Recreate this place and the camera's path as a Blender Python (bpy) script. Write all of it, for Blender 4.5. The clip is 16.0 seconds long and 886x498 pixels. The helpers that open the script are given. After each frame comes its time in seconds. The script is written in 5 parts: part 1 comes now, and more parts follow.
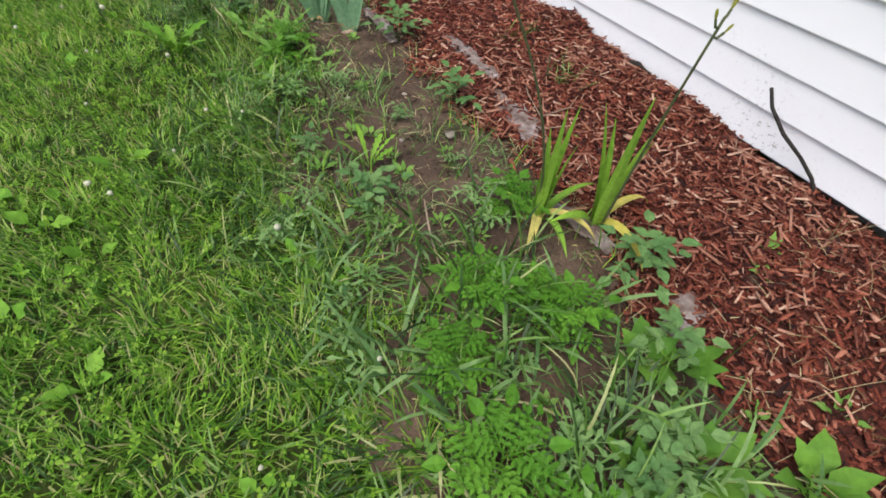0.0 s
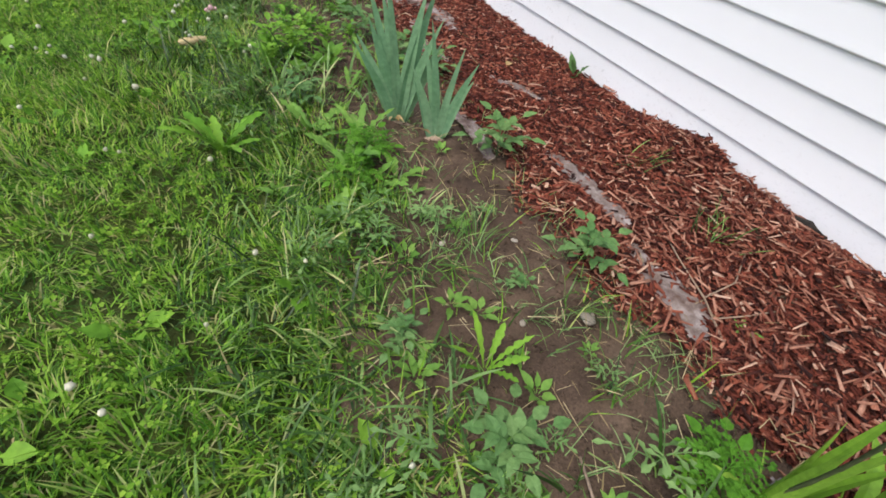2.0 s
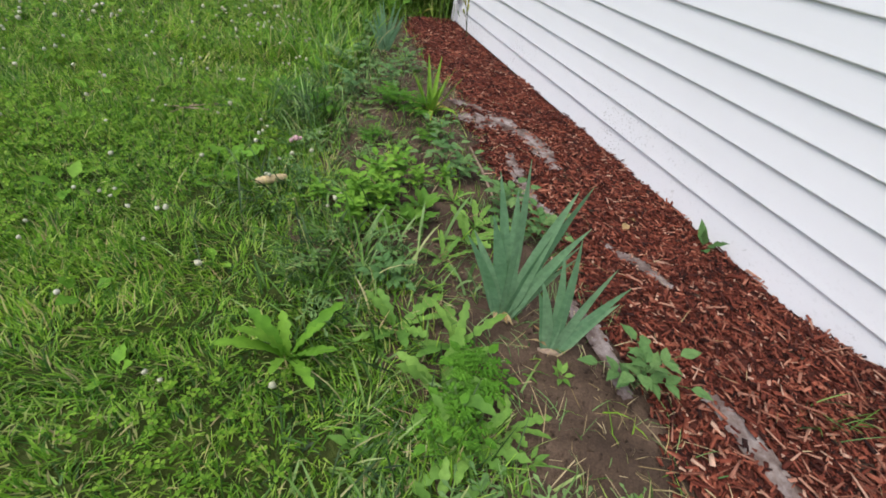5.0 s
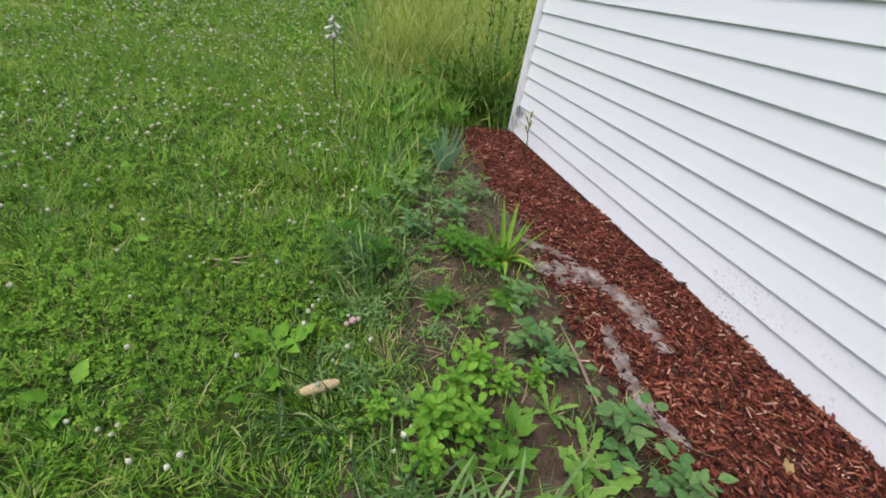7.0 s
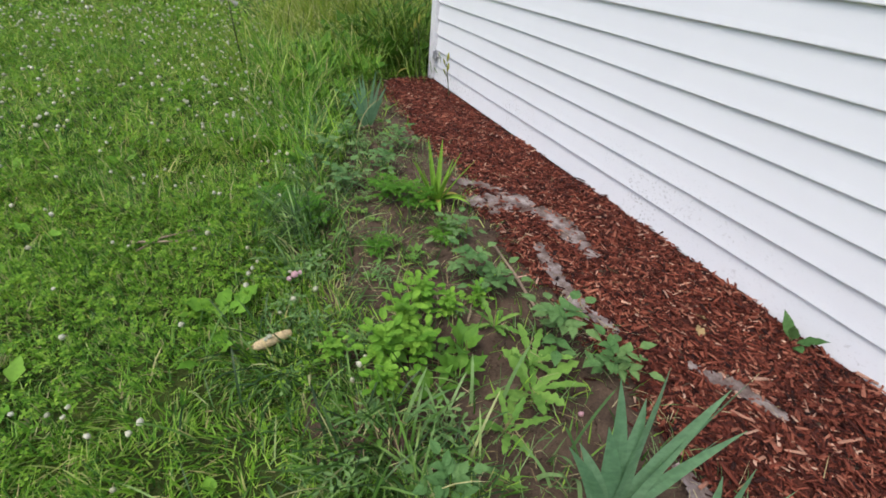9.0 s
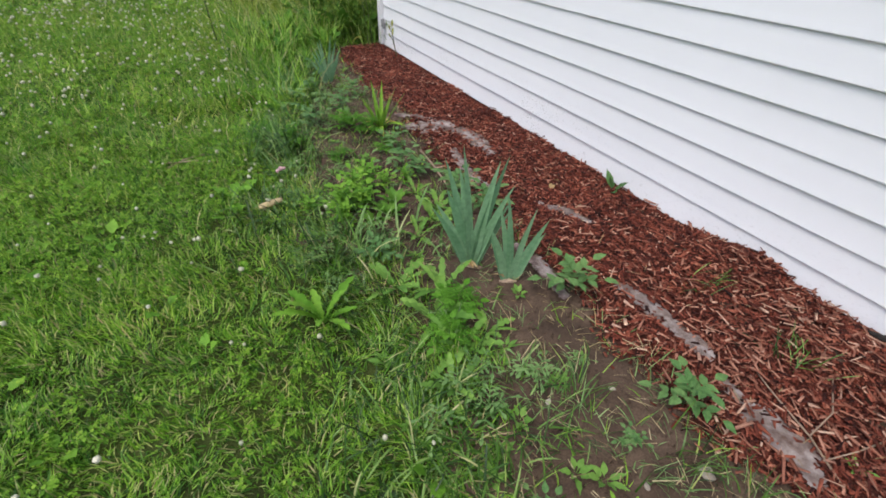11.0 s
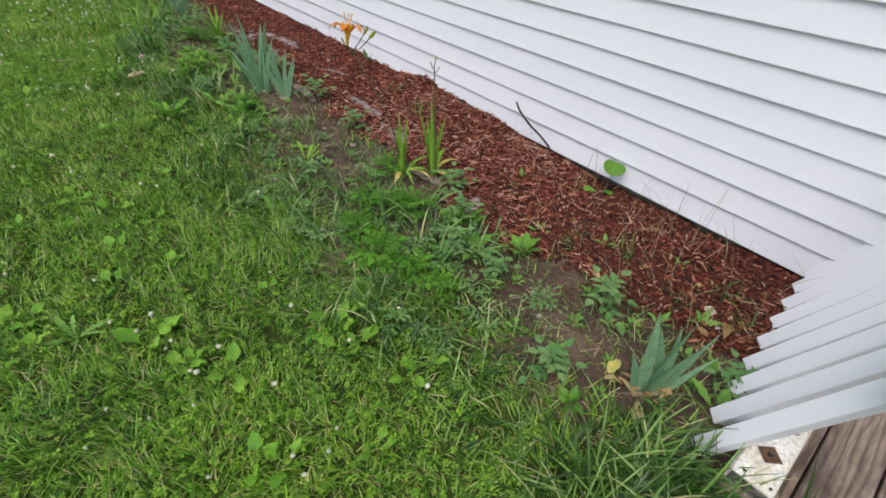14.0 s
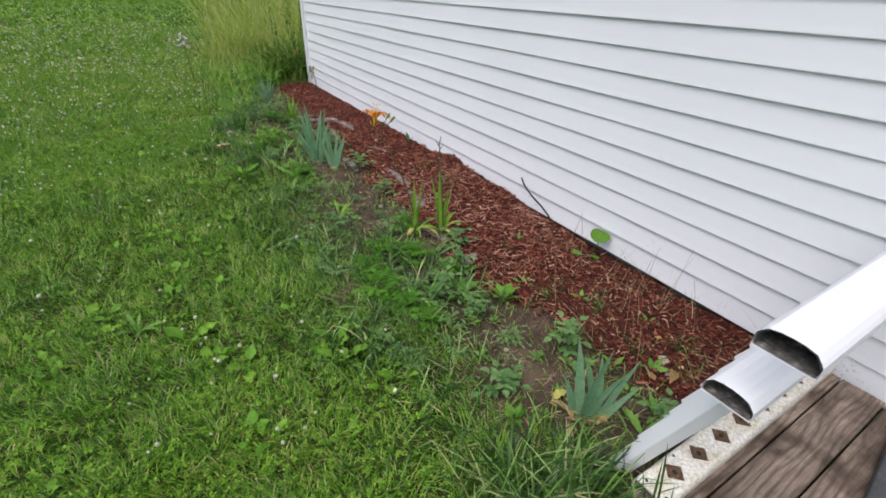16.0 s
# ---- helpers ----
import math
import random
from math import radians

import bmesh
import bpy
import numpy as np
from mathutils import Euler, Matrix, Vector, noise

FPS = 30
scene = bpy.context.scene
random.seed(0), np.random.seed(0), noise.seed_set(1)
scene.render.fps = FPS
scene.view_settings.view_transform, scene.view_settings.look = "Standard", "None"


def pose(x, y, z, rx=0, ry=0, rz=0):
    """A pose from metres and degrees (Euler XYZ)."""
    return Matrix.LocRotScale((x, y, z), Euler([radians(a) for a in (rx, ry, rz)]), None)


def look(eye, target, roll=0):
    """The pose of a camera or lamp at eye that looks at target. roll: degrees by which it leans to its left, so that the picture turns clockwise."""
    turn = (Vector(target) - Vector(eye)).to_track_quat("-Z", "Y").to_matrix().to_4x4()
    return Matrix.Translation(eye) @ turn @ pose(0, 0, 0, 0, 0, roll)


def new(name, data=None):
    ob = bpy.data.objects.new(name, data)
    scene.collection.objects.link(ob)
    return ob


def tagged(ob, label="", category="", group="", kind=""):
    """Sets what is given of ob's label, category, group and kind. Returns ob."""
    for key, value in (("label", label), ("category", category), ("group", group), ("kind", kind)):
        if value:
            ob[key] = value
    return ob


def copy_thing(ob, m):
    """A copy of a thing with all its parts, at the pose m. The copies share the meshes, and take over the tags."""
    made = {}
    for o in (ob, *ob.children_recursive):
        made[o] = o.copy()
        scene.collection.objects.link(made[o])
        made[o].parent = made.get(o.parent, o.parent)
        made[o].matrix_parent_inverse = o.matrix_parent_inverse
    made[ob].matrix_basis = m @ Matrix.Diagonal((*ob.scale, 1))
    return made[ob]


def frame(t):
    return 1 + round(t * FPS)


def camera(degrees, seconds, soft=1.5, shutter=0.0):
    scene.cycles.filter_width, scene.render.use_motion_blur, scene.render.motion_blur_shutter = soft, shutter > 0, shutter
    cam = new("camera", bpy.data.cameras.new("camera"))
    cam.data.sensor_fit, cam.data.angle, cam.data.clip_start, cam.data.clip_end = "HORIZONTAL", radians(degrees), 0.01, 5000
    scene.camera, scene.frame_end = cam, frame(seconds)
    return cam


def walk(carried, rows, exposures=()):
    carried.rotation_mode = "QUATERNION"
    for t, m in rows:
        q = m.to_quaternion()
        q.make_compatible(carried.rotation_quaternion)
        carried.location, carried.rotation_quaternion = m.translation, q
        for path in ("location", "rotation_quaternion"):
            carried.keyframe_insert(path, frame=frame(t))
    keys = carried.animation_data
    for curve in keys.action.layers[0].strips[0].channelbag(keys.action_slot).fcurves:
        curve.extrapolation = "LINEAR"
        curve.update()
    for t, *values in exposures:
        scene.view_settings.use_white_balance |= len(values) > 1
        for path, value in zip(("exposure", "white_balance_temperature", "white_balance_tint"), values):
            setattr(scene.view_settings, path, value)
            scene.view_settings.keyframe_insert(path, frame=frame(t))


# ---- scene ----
cam = camera(90.4, 16.0, 1.75)
PATH = [
    (0, (-1.662, -5.812, 0.916), (-0.971, -4.715, -0.607), 4.6),
    (0.5, (-1.791, -5.579, 0.911), (-1.049, -4.433, -0.55), 6.2),
    (1, (-1.815, -5.428, 0.928), (-1.08, -4.249, -0.51), 8.9),
    (1.5, (-1.703, -5.207, 0.857), (-0.963, -4.009, -0.563), 9.2),
    (2, (-1.681, -5.086, 0.861), (-0.931, -3.873, -0.542), 9.7),
    (2.5, (-1.677, -4.901, 0.857), (-0.924, -3.68, -0.536), 10.1),
    (3, (-1.705, -4.752, 0.892), (-0.97, -3.525, -0.506), 14.6),
    (3.5, (-1.734, -4.678, 0.941), (-1.065, -3.328, -0.374), 12.0),
    (3.7, (-1.754, -4.66, 0.956), (-1.088, -3.264, -0.312), 12.2),
    (5.8, (-1.659, -4.151, 0.984), (-1.023, -2.723, -0.263), 11.2),
    (6, (-1.665, -4.067, 0.989), (-1.04, -2.628, -0.251), 11.9),
    (6.5, (-1.702, -3.844, 1.038), (-1.128, -2.324, -0.129), 11.1),
    (7, (-1.751, -3.780, 1.105), (-1.211, -2.151, 0.077), 10.3),
    (7.5, (-1.759, -3.785, 1.103), (-1.243, -2.120, 0.121), 9.9),
    (8, (-1.738, -3.792, 1.066), (-1.055, -2.178, 0.103), 11.0),
    (8.5, (-1.720, -3.832, 1.068), (-0.959, -2.308, 0.019), 7.6),
    (8.7, (-1.718, -3.853, 1.062), (-0.962, -2.366, -0.040), 6.7),
    (10.8, (-1.81, -4.662, 1.15), (-1.109, -3.238, -0.066), 3.1),
    (11, (-1.893, -4.831, 1.164), (-1.115, -3.444, -0.049), 2.4),
    (11.5, (-1.972, -5.242, 1.242), (-1.134, -3.905, 0.013), -1.2),
    (11.7, (-1.947, -5.417, 1.248), (-1.115, -4.102, -0.008), -1.2),
    (12, (-1.995, -5.675, 1.214), (-1.117, -4.357, -0.008), 0.7),
    (12.5, (-2.083, -6.003, 1.221), (-1.165, -4.709, 0.003), -0.1),
    (13, (-2.161, -6.366, 1.24), (-1.124, -5.19, -0.001), -2.1),
    (13.5, (-2.106, -6.689, 1.22), (-1.077, -5.539, -0.053), 3.0),
    (14, (-2.152, -6.913, 1.265), (-1.136, -5.77, -0.025), 3.4),
    (14.2, (-2.185, -6.985, 1.261), (-1.159, -5.85, -0.027), 2.8),
    (14.5, (-2.201, -7.079, 1.281), (-1.182, -5.95, -0.017), 1.7),
    (15, (-2.082, -7.143, 1.288), (-1.063, -6.021, -0.017), 1.6),
    (15.5, (-2.046, -7.207, 1.333), (-1.079, -6.002, 0.063), 4.3),
    (16, (-2.15, -7.392, 1.357), (-1.215, -5.942, 0.346), 2.5),
]
walk(cam, [(t, look(e, g, r)) for t, e, g, r in PATH], ((0, 0.47, 6350, 11), (2.5, 0.46, 6350, 11), (3.7, 0.36, 6350, 11), (6, 0.28, 6250, 11), (14.5, 0.19, 6200, 12), (16, 0.12, 6200, 12)))


# ---- light: an overcast sky, with a wide soft sun behind the cloud ----
world = bpy.data.worlds.new("overcast_sky")
scene.world = world
world.use_nodes = True
sky = world.node_tree.nodes.new("ShaderNodeTexSky")
sky.sky_type = "NISHITA"
sky.sun_disc = False
sky.sun_elevation, sky.sun_rotation = radians(62), radians(250)
sky.dust_density, sky.air_density, sky.ozone_density = 4.0, 1.0, 1.0
back = world.node_tree.nodes["Background"]
back.inputs["Strength"].default_value = 0.15
world.node_tree.links.new(sky.outputs[0], back.inputs["Color"])
sun = new("sun", bpy.data.lights.new("sun", "SUN"))
sun.data.energy, sun.data.angle, sun.data.color = 1.5, radians(60), (1.0, 0.97, 0.93)
sun.matrix_world = look((-7.2, -2.6, 14.4), (0, 0, 0))

# ---- numbers of the plan ----
LOW_WALL = -11.0      # y of the house wall's end behind the deck
LAP = 0.127           # exposed height of one course of siding
rng = np.random.default_rng(7)
rnd = random.Random(5)


def hash2(i, j, s):
    v = np.sin(i * 127.1 + j * 311.7 + s * 74.7) * 43758.5453
    return v - np.floor(v)


def field(x, y, size, s=0):
    """Smooth random field of x and y, 0 to 1, with lumps of the given size in metres."""
    x, y = np.asarray(x, float) / size, np.asarray(y, float) / size
    i, j = np.floor(x), np.floor(y)
    u, v = x - i, y - j
    u, v = u * u * (3 - 2 * u), v * v * (3 - 2 * v)
    a, b = hash2(i, j, s), hash2(i + 1, j, s)
    c, d = hash2(i, j + 1, s), hash2(i + 1, j + 1, s)
    return (a + (b - a) * u) * (1 - v) + (c + (d - c) * u) * v


MULCH_EDGE = ((-7.05, -6.9, -6.6, -6.2, -5.8, -5.6, -5.3, -5.0, -4.7, -4.5, -4.1, -3.7, -3.35, -3.2, -2.9, -2.6, -2.2, -1.7, -0.8, 0.1),
              (-0.6, -0.66, -0.78, -0.8, -0.86, -0.88, -0.78, -0.78, -0.84, -0.85, -0.8, -0.8, -0.74, -0.8, -0.77, -0.75, -0.7, -0.62, -0.58, -0.5))
LAWN_EDGE = ((-7.05, -6.6, -6.0, -5.5, -5.0, -4.5, -4.0, -3.5, -3.0, -2.3, -1.6, -1.0, 0.0, 0.5),
             (-1.16, -1.28, -1.34, -1.42, -1.42, -1.48, -1.42, -1.44, -1.52, -1.5, -1.28, -1.05, -0.9, -0.2))


def mulch_edge(y):
    return np.interp(y, *MULCH_EDGE) + 0.16 * (field(y, y * 0 + 3, 0.22, 3) - 0.5)


def lawn_edge(y):
    return np.interp(y, *LAWN_EDGE) + 0.2 * (field(y, y * 0 + 9, 0.25, 4) - 0.5)


def soft(a, b, v):
    t = np.clip((v - a) / (b - a), 0, 1)
    return t * t * (3 - 2 * t)


def ground_z(x, y):
    """Height of the ground."""
    x, y = np.asarray(x, float), np.asarray(y, float)
    z = -0.025 + 0.03 * (field(x, y, 0.9, 1) - 0.5) + 0.012 * (field(x, y, 0.16, 2) - 0.5)
    near_wall = soft(-0.75, -0.1, x) * soft(0.4, 0.0, y)
    z = z + 0.012 * near_wall
    heap = soft(-5.15, -4.75, y) * soft(-3.75, -4.1, y) * soft(-0.5, -0.08, x)
    z = z + 0.022 * (field(x, y, 0.17, 12) - 0.5) * soft(-0.85, -0.6, x) * soft(0.2, 0.0, y)
    z = z + heap * (0.035 + 0.055 * field(x, y, 0.2, 8))
    z = z - 0.022 * soft(-1.2, -1.6, x) - 0.045 * soft(-1.4, -1.75, x) * soft(-3.3, -4.1, y)
    z = z - 0.026 * soft(-5.2, -5.8, y) * soft(-0.28, -0.06, x) * (y > LOW_WALL)
    far = soft(3, 30, np.hypot(x, y))
    return z * (1 - far) - 0.02 * far


# ---- materials ----
def shader(name):
    m = bpy.data.materials.new(name)
    m.use_nodes = True
    return m, m.node_tree.nodes, m.node_tree.links, m.node_tree.nodes["Principled BSDF"]


def ramp(nodes, links, source, stops):
    r = nodes.new("ShaderNodeValToRGB")
    while len(r.color_ramp.elements) < len(stops):
        r.color_ramp.elements.new(0.5)
    for e, (p, c) in zip(r.color_ramp.elements, stops):
        e.position, e.color = p, (*c, 1)
    links.new(source, r.inputs[0])
    return r.outputs[0]


def noise_of(nodes, links, scale, detail=4, rough=0.6, stretch=None, space="Object"):
    c = nodes.new("ShaderNodeTexCoord")
    n = nodes.new("ShaderNodeTexNoise")
    n.inputs["Scale"].default_value, n.inputs["Detail"].default_value, n.inputs["Roughness"].default_value = scale, detail, rough
    out = c.outputs[space]
    if stretch:
        p = nodes.new("ShaderNodeMapping")
        p.inputs["Scale"].default_value = stretch
        links.new(out, p.inputs["Vector"])
        out = p.outputs[0]
    links.new(out, n.inputs["Vector"])
    return n.outputs["Fac"]


def blend(nodes, links, a, b, factor, mode="MIX"):
    x = nodes.new("ShaderNodeMix")
    x.data_type, x.blend_type = "RGBA", mode
    links.new(a, x.inputs[6]), links.new(b, x.inputs[7])
    if isinstance(factor, float):
        x.inputs[0].default_value = factor
    else:
        links.new(factor, x.inputs[0])
    return x.outputs[2]


def bump_to(nodes, links, bsdf, height, strength, distance):
    b = nodes.new("ShaderNodeBump")
    b.inputs["Strength"].default_value, b.inputs["Distance"].default_value = strength, distance
    links.new(height, b.inputs["Height"])
    links.new(b.outputs[0], bsdf.inputs["Normal"])


def leafy(name, stops, rough=0.55, glow=0.16, gloss=0.14, by="island", patch=1.2, tint=((0.75, 0.8, 0.7), (1.15, 1.1, 1.0))):
    """Foliage: colour by leaf, by patch and by fine mottling, with some light coming through."""
    m, nodes, links, bsdf = shader(name)
    if by == "island":
        source = nodes.new("ShaderNodeNewGeometry").outputs["Random Per Island"]
    else:
        source = nodes.new("ShaderNodeObjectInfo").outputs["Random"]
    colour = ramp(nodes, links, source, stops)
    large = ramp(nodes, links, noise_of(nodes, links, 1 / patch, 3), ((0.3, tint[0]), (0.7, tint[1])))
    colour = blend(nodes, links, colour, large, 1.0, "MULTIPLY")
    fine = ramp(nodes, links, noise_of(nodes, links, 60, 3), ((0.3, (0.78, 0.8, 0.75)), (0.7, (1.12, 1.1, 1.05))))
    colour = blend(nodes, links, colour, fine, 1.0, "MULTIPLY")
    links.new(colour, bsdf.inputs["Base Color"])
    bsdf.inputs["Roughness"].default_value = rough
    bsdf.inputs["Specular IOR Level"].default_value = gloss
    through_leaf = nodes.new("ShaderNodeBsdfTranslucent")
    links.new(colour, through_leaf.inputs["Color"])
    mix = nodes.new("ShaderNodeMixShader")
    mix.inputs[0].default_value = glow
    links.new(bsdf.outputs[0], mix.inputs[1]), links.new(through_leaf.outputs[0], mix.inputs[2])
    links.new(mix.outputs[0], nodes["Material Output"].inputs["Surface"])
    return m


def earthy(name, stops, scale=9.0, rough=0.9, depth=0.01, grain=160.0, by=None, patch=0.0):
    m, nodes, links, bsdf = shader(name)
    large = noise_of(nodes, links, scale, 6, 0.65)
    if by == "island":
        large = nodes.new("ShaderNodeNewGeometry").outputs["Random Per Island"]
    elif by == "object":
        large = nodes.new("ShaderNodeObjectInfo").outputs["Random"]
    colour = ramp(nodes, links, large, stops)
    small = noise_of(nodes, links, grain, 5, 0.7)
    speck = ramp(nodes, links, small, ((0.3, (0.62, 0.6, 0.58)), (0.68, (1.25, 1.22, 1.2))))
    colour = blend(nodes, links, colour, speck, 1.0, "MULTIPLY")
    if patch:
        worn = ramp(nodes, links, noise_of(nodes, links, patch, 4), ((0.34, (0.72, 0.66, 0.66)), (0.66, (1.2, 1.2, 1.18))))
        colour = blend(nodes, links, colour, worn, 1.0, "MULTIPLY")
    links.new(colour, bsdf.inputs["Base Color"])
    bsdf.inputs["Roughness"].default_value = rough
    bsdf.inputs["Specular IOR Level"].default_value = 0.25
    bump_to(nodes, links, bsdf, small, 0.6, depth)
    return m


def vinyl(name, base=(0.80, 0.81, 0.82), dirt=0.0):
    """White vinyl with a faint wood grain, and green and black specks low on the wall."""
    m, nodes, links, bsdf = shader(name)
    grain = noise_of(nodes, links, 30, 4, 0.6, (1, 0.08, 1.6))
    cloud = noise_of(nodes, links, 0.9, 4, 0.6)
    colour = ramp(nodes, links, cloud, ((0.3, tuple(c * 0.955 for c in base)), (0.7, base)))
    if dirt:
        coord = nodes.new("ShaderNodeTexCoord")
        split = nodes.new("ShaderNodeSeparateXYZ")
        links.new(coord.outputs["Object"], split.inputs[0])
        low = nodes.new("ShaderNodeMapRange")
        low.inputs[1].default_value, low.inputs[2].default_value = 0.34, 0.05
        links.new(split.outputs[2], low.inputs[0])
        spots = ramp(nodes, links, noise_of(nodes, links, 85, 5, 0.7, (1, 0.7, 1)), ((0.57, (0, 0, 0)), (0.63, (1, 1, 1))))
        film_ = ramp(nodes, links, noise_of(nodes, links, 1.3, 5, 0.65), ((0.52, (0, 0, 0)), (0.62, (1, 1, 1))))
        k = blend(nodes, links, spots, film_, 0.9, "MULTIPLY")
        amount = nodes.new("ShaderNodeMath")
        amount.operation = "MULTIPLY"
        links.new(low.outputs[0], amount.inputs[0]), links.new(k, amount.inputs[1])
        part_ = nodes.new("ShaderNodeMath")
        part_.operation = "MULTIPLY"
        part_.inputs[1].default_value = dirt
        links.new(amount.outputs[0], part_.inputs[0])
        dark = nodes.new("ShaderNodeRGB")
        dark.outputs[0].default_value = (0.22, 0.215, 0.17, 1)
        colour = blend(nodes, links, colour, dark.outputs[0], part_.outputs[0])
    links.new(colour, bsdf.inputs["Base Color"])
    bsdf.inputs["Roughness"].default_value = 0.42
    bsdf.inputs["Specular IOR Level"].default_value = 0.4
    bump_to(nodes, links, bsdf, grain, 0.25, 0.0015)
    return m


def plank_wood(name):
    """Weathered decking: grey-brown grain along x with dark wet streaks."""
    m, nodes, links, bsdf = shader(name)
    coord = nodes.new("ShaderNodeTexCoord")
    place = nodes.new("ShaderNodeMapping")
    place.inputs["Scale"].default_value = (0.16, 1.0, 1.0)
    links.new(coord.outputs["Object"], place.inputs["Vector"])
    rings = nodes.new("ShaderNodeTexWave")
    rings.wave_type, rings.bands_direction = "BANDS", "Y"
    for key, value in (("Scale", 13.0), ("Distortion", 26.0), ("Detail", 3.0), ("Detail Scale", 0.6)):
        rings.inputs[key].default_value = value
    links.new(place.outputs[0], rings.inputs["Vector"])
    grain = noise_of(nodes, links, 6, 6, 0.7, (0.45, 1.5, 1.5))
    fine = noise_of(nodes, links, 60, 5, 0.65, (0.10, 2.2, 2.2))
    blot = noise_of(nodes, links, 4.5, 5, 0.6)
    colour = ramp(nodes, links, grain, ((0.3, (0.12, 0.092, 0.07)), (0.5, (0.235, 0.19, 0.15)), (0.7, (0.38, 0.33, 0.28))))
    ringed = ramp(nodes, links, rings.outputs["Fac"], ((0.08, (0.66, 0.62, 0.59)), (0.36, (1.0, 1.0, 0.99)), (0.85, (1.15, 1.15, 1.14))))
    colour = blend(nodes, links, colour, ringed, 1.0, "MULTIPLY")
    lines = ramp(nodes, links, fine, ((0.35, (0.62, 0.6, 0.58)), (0.62, (1.12, 1.1, 1.1))))
    colour = blend(nodes, links, colour, lines, 1.0, "MULTIPLY")
    damp = ramp(nodes, links, blot, ((0.38, (0.42, 0.37, 0.33)), (0.54, (1.08, 1.08, 1.08))))
    colour = blend(nodes, links, colour, damp, 1.0, "MULTIPLY")
    each = ramp(nodes, links, nodes.new("ShaderNodeObjectInfo").outputs["Random"], ((0.0, (0.75, 0.74, 0.74)), (1.0, (1.2, 1.15, 1.1))))
    colour = blend(nodes, links, colour, each, 1.0, "MULTIPLY")
    links.new(colour, bsdf.inputs["Base Color"])
    bsdf.inputs["Roughness"].default_value = 0.62
    bump_to(nodes, links, bsdf, fine, 0.7, 0.004)
    return m


GRASS = leafy("lawn_grass", ((0.0, (0.030, 0.085, 0.012)), (0.22, (0.09, 0.235, 0.022)), (0.55, (0.235, 0.46, 0.036)), (0.80, (0.39, 0.60, 0.085)), (0.90, (0.54, 0.58, 0.22)), (1.0, (0.52, 0.41, 0.23))), tint=((0.74, 0.86, 0.85), (1.14, 1.1, 1.0)), patch=0.5, glow=0.4, rough=0.42, gloss=0.35)
COARSE = leafy("coarse_grass", ((0.0, (0.016, 0.046, 0.007)), (0.4, (0.050, 0.125, 0.018)), (0.7, (0.12, 0.25, 0.04)), (0.92, (0.27, 0.43, 0.13)), (1.0, (0.50, 0.46, 0.26))), glow=0.2, rough=0.4, gloss=0.4)
HAY = leafy("tall_grass", ((0.0, (0.20, 0.34, 0.035)), (0.4, (0.38, 0.50, 0.085)), (0.75, (0.56, 0.60, 0.19)), (1.0, (0.72, 0.68, 0.40))), glow=0.5)
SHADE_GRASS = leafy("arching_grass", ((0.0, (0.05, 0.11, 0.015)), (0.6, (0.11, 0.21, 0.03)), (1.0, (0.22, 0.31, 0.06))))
CLOVER = leafy("clover", ((0.0, (0.075, 0.19, 0.016)), (0.5, (0.17, 0.35, 0.03)), (1.0, (0.29, 0.47, 0.06))), rough=0.6, glow=0.32)
BLOSSOM = leafy("clover_blossom", ((0.0, (0.5, 0.5, 0.38)), (1.0, (0.74, 0.72, 0.66))), glow=0.2)
IRIS = leafy("iris_leaf", ((0.0, (0.17, 0.33, 0.18)), (1.0, (0.26, 0.43, 0.25))), by="object", rough=0.5, tint=((0.85, 0.9, 0.85), (1.1, 1.08, 1.1)), patch=0.15, glow=0.25)
DAYLILY = leafy("daylily_leaf", ((0.0, (0.16, 0.32, 0.035)), (1.0, (0.24, 0.42, 0.06))), by="object", rough=0.5, patch=0.2)
YELLOW = leafy("yellowed_leaf", ((0.0, (0.50, 0.46, 0.10)), (1.0, (0.62, 0.55, 0.2))), by="object", patch=0.06, tint=((0.7, 0.75, 0.6), (1.1, 1.05, 1.0)))
TOMATO = leafy("soft_weed_leaf", ((0.0, (0.10, 0.215, 0.075)), (1.0, (0.17, 0.29, 0.11))), by="object", patch=0.1)
GREYISH = leafy("grey_green_leaf", ((0.0, (0.13, 0.25, 0.085)), (1.0, (0.22, 0.36, 0.14))), by="object", patch=0.1, glow=0.2)
FERNY = leafy("ferny_leaf", ((0.0, (0.07, 0.20, 0.018)), (1.0, (0.11, 0.27, 0.026))), by="object", patch=0.1)
BROAD = leafy("broad_leaf", ((0.0, (0.085, 0.215, 0.03)), (1.0, (0.15, 0.31, 0.045))), by="object", patch=0.12)
PALE = leafy("pale_weed_leaf", ((0.0, (0.12, 0.26, 0.05)), (1.0, (0.20, 0.36, 0.08))), by="object", patch=0.12)
LIME = leafy("lime_leaf", ((0.0, (0.12, 0.29, 0.03)), (1.0, (0.21, 0.40, 0.05))), by="object", patch=0.1)
QUACK = leafy("blue_green_grass", ((0.0, (0.10, 0.21, 0.075)), (0.6, (0.20, 0.34, 0.13)), (1.0, (0.33, 0.47, 0.23))), glow=0.28)
STALK = leafy("flower_stalk", ((0.0, (0.085, 0.10, 0.055)), (1.0, (0.12, 0.145, 0.075))), by="object", glow=0.1)
BUD = leafy("lily_bud", ((0.0, (0.33, 0.36, 0.07)), (1.0, (0.42, 0.4, 0.1))), by="object", glow=0.15)
PETAL = leafy("orange_petal", ((0.0, (0.80, 0.25, 0.03)), (1.0, (0.9, 0.36, 0.05))), by="object", glow=0.3, tint=((0.95, 0.85, 0.8), (1.05, 1.2, 1.3)), patch=0.05)
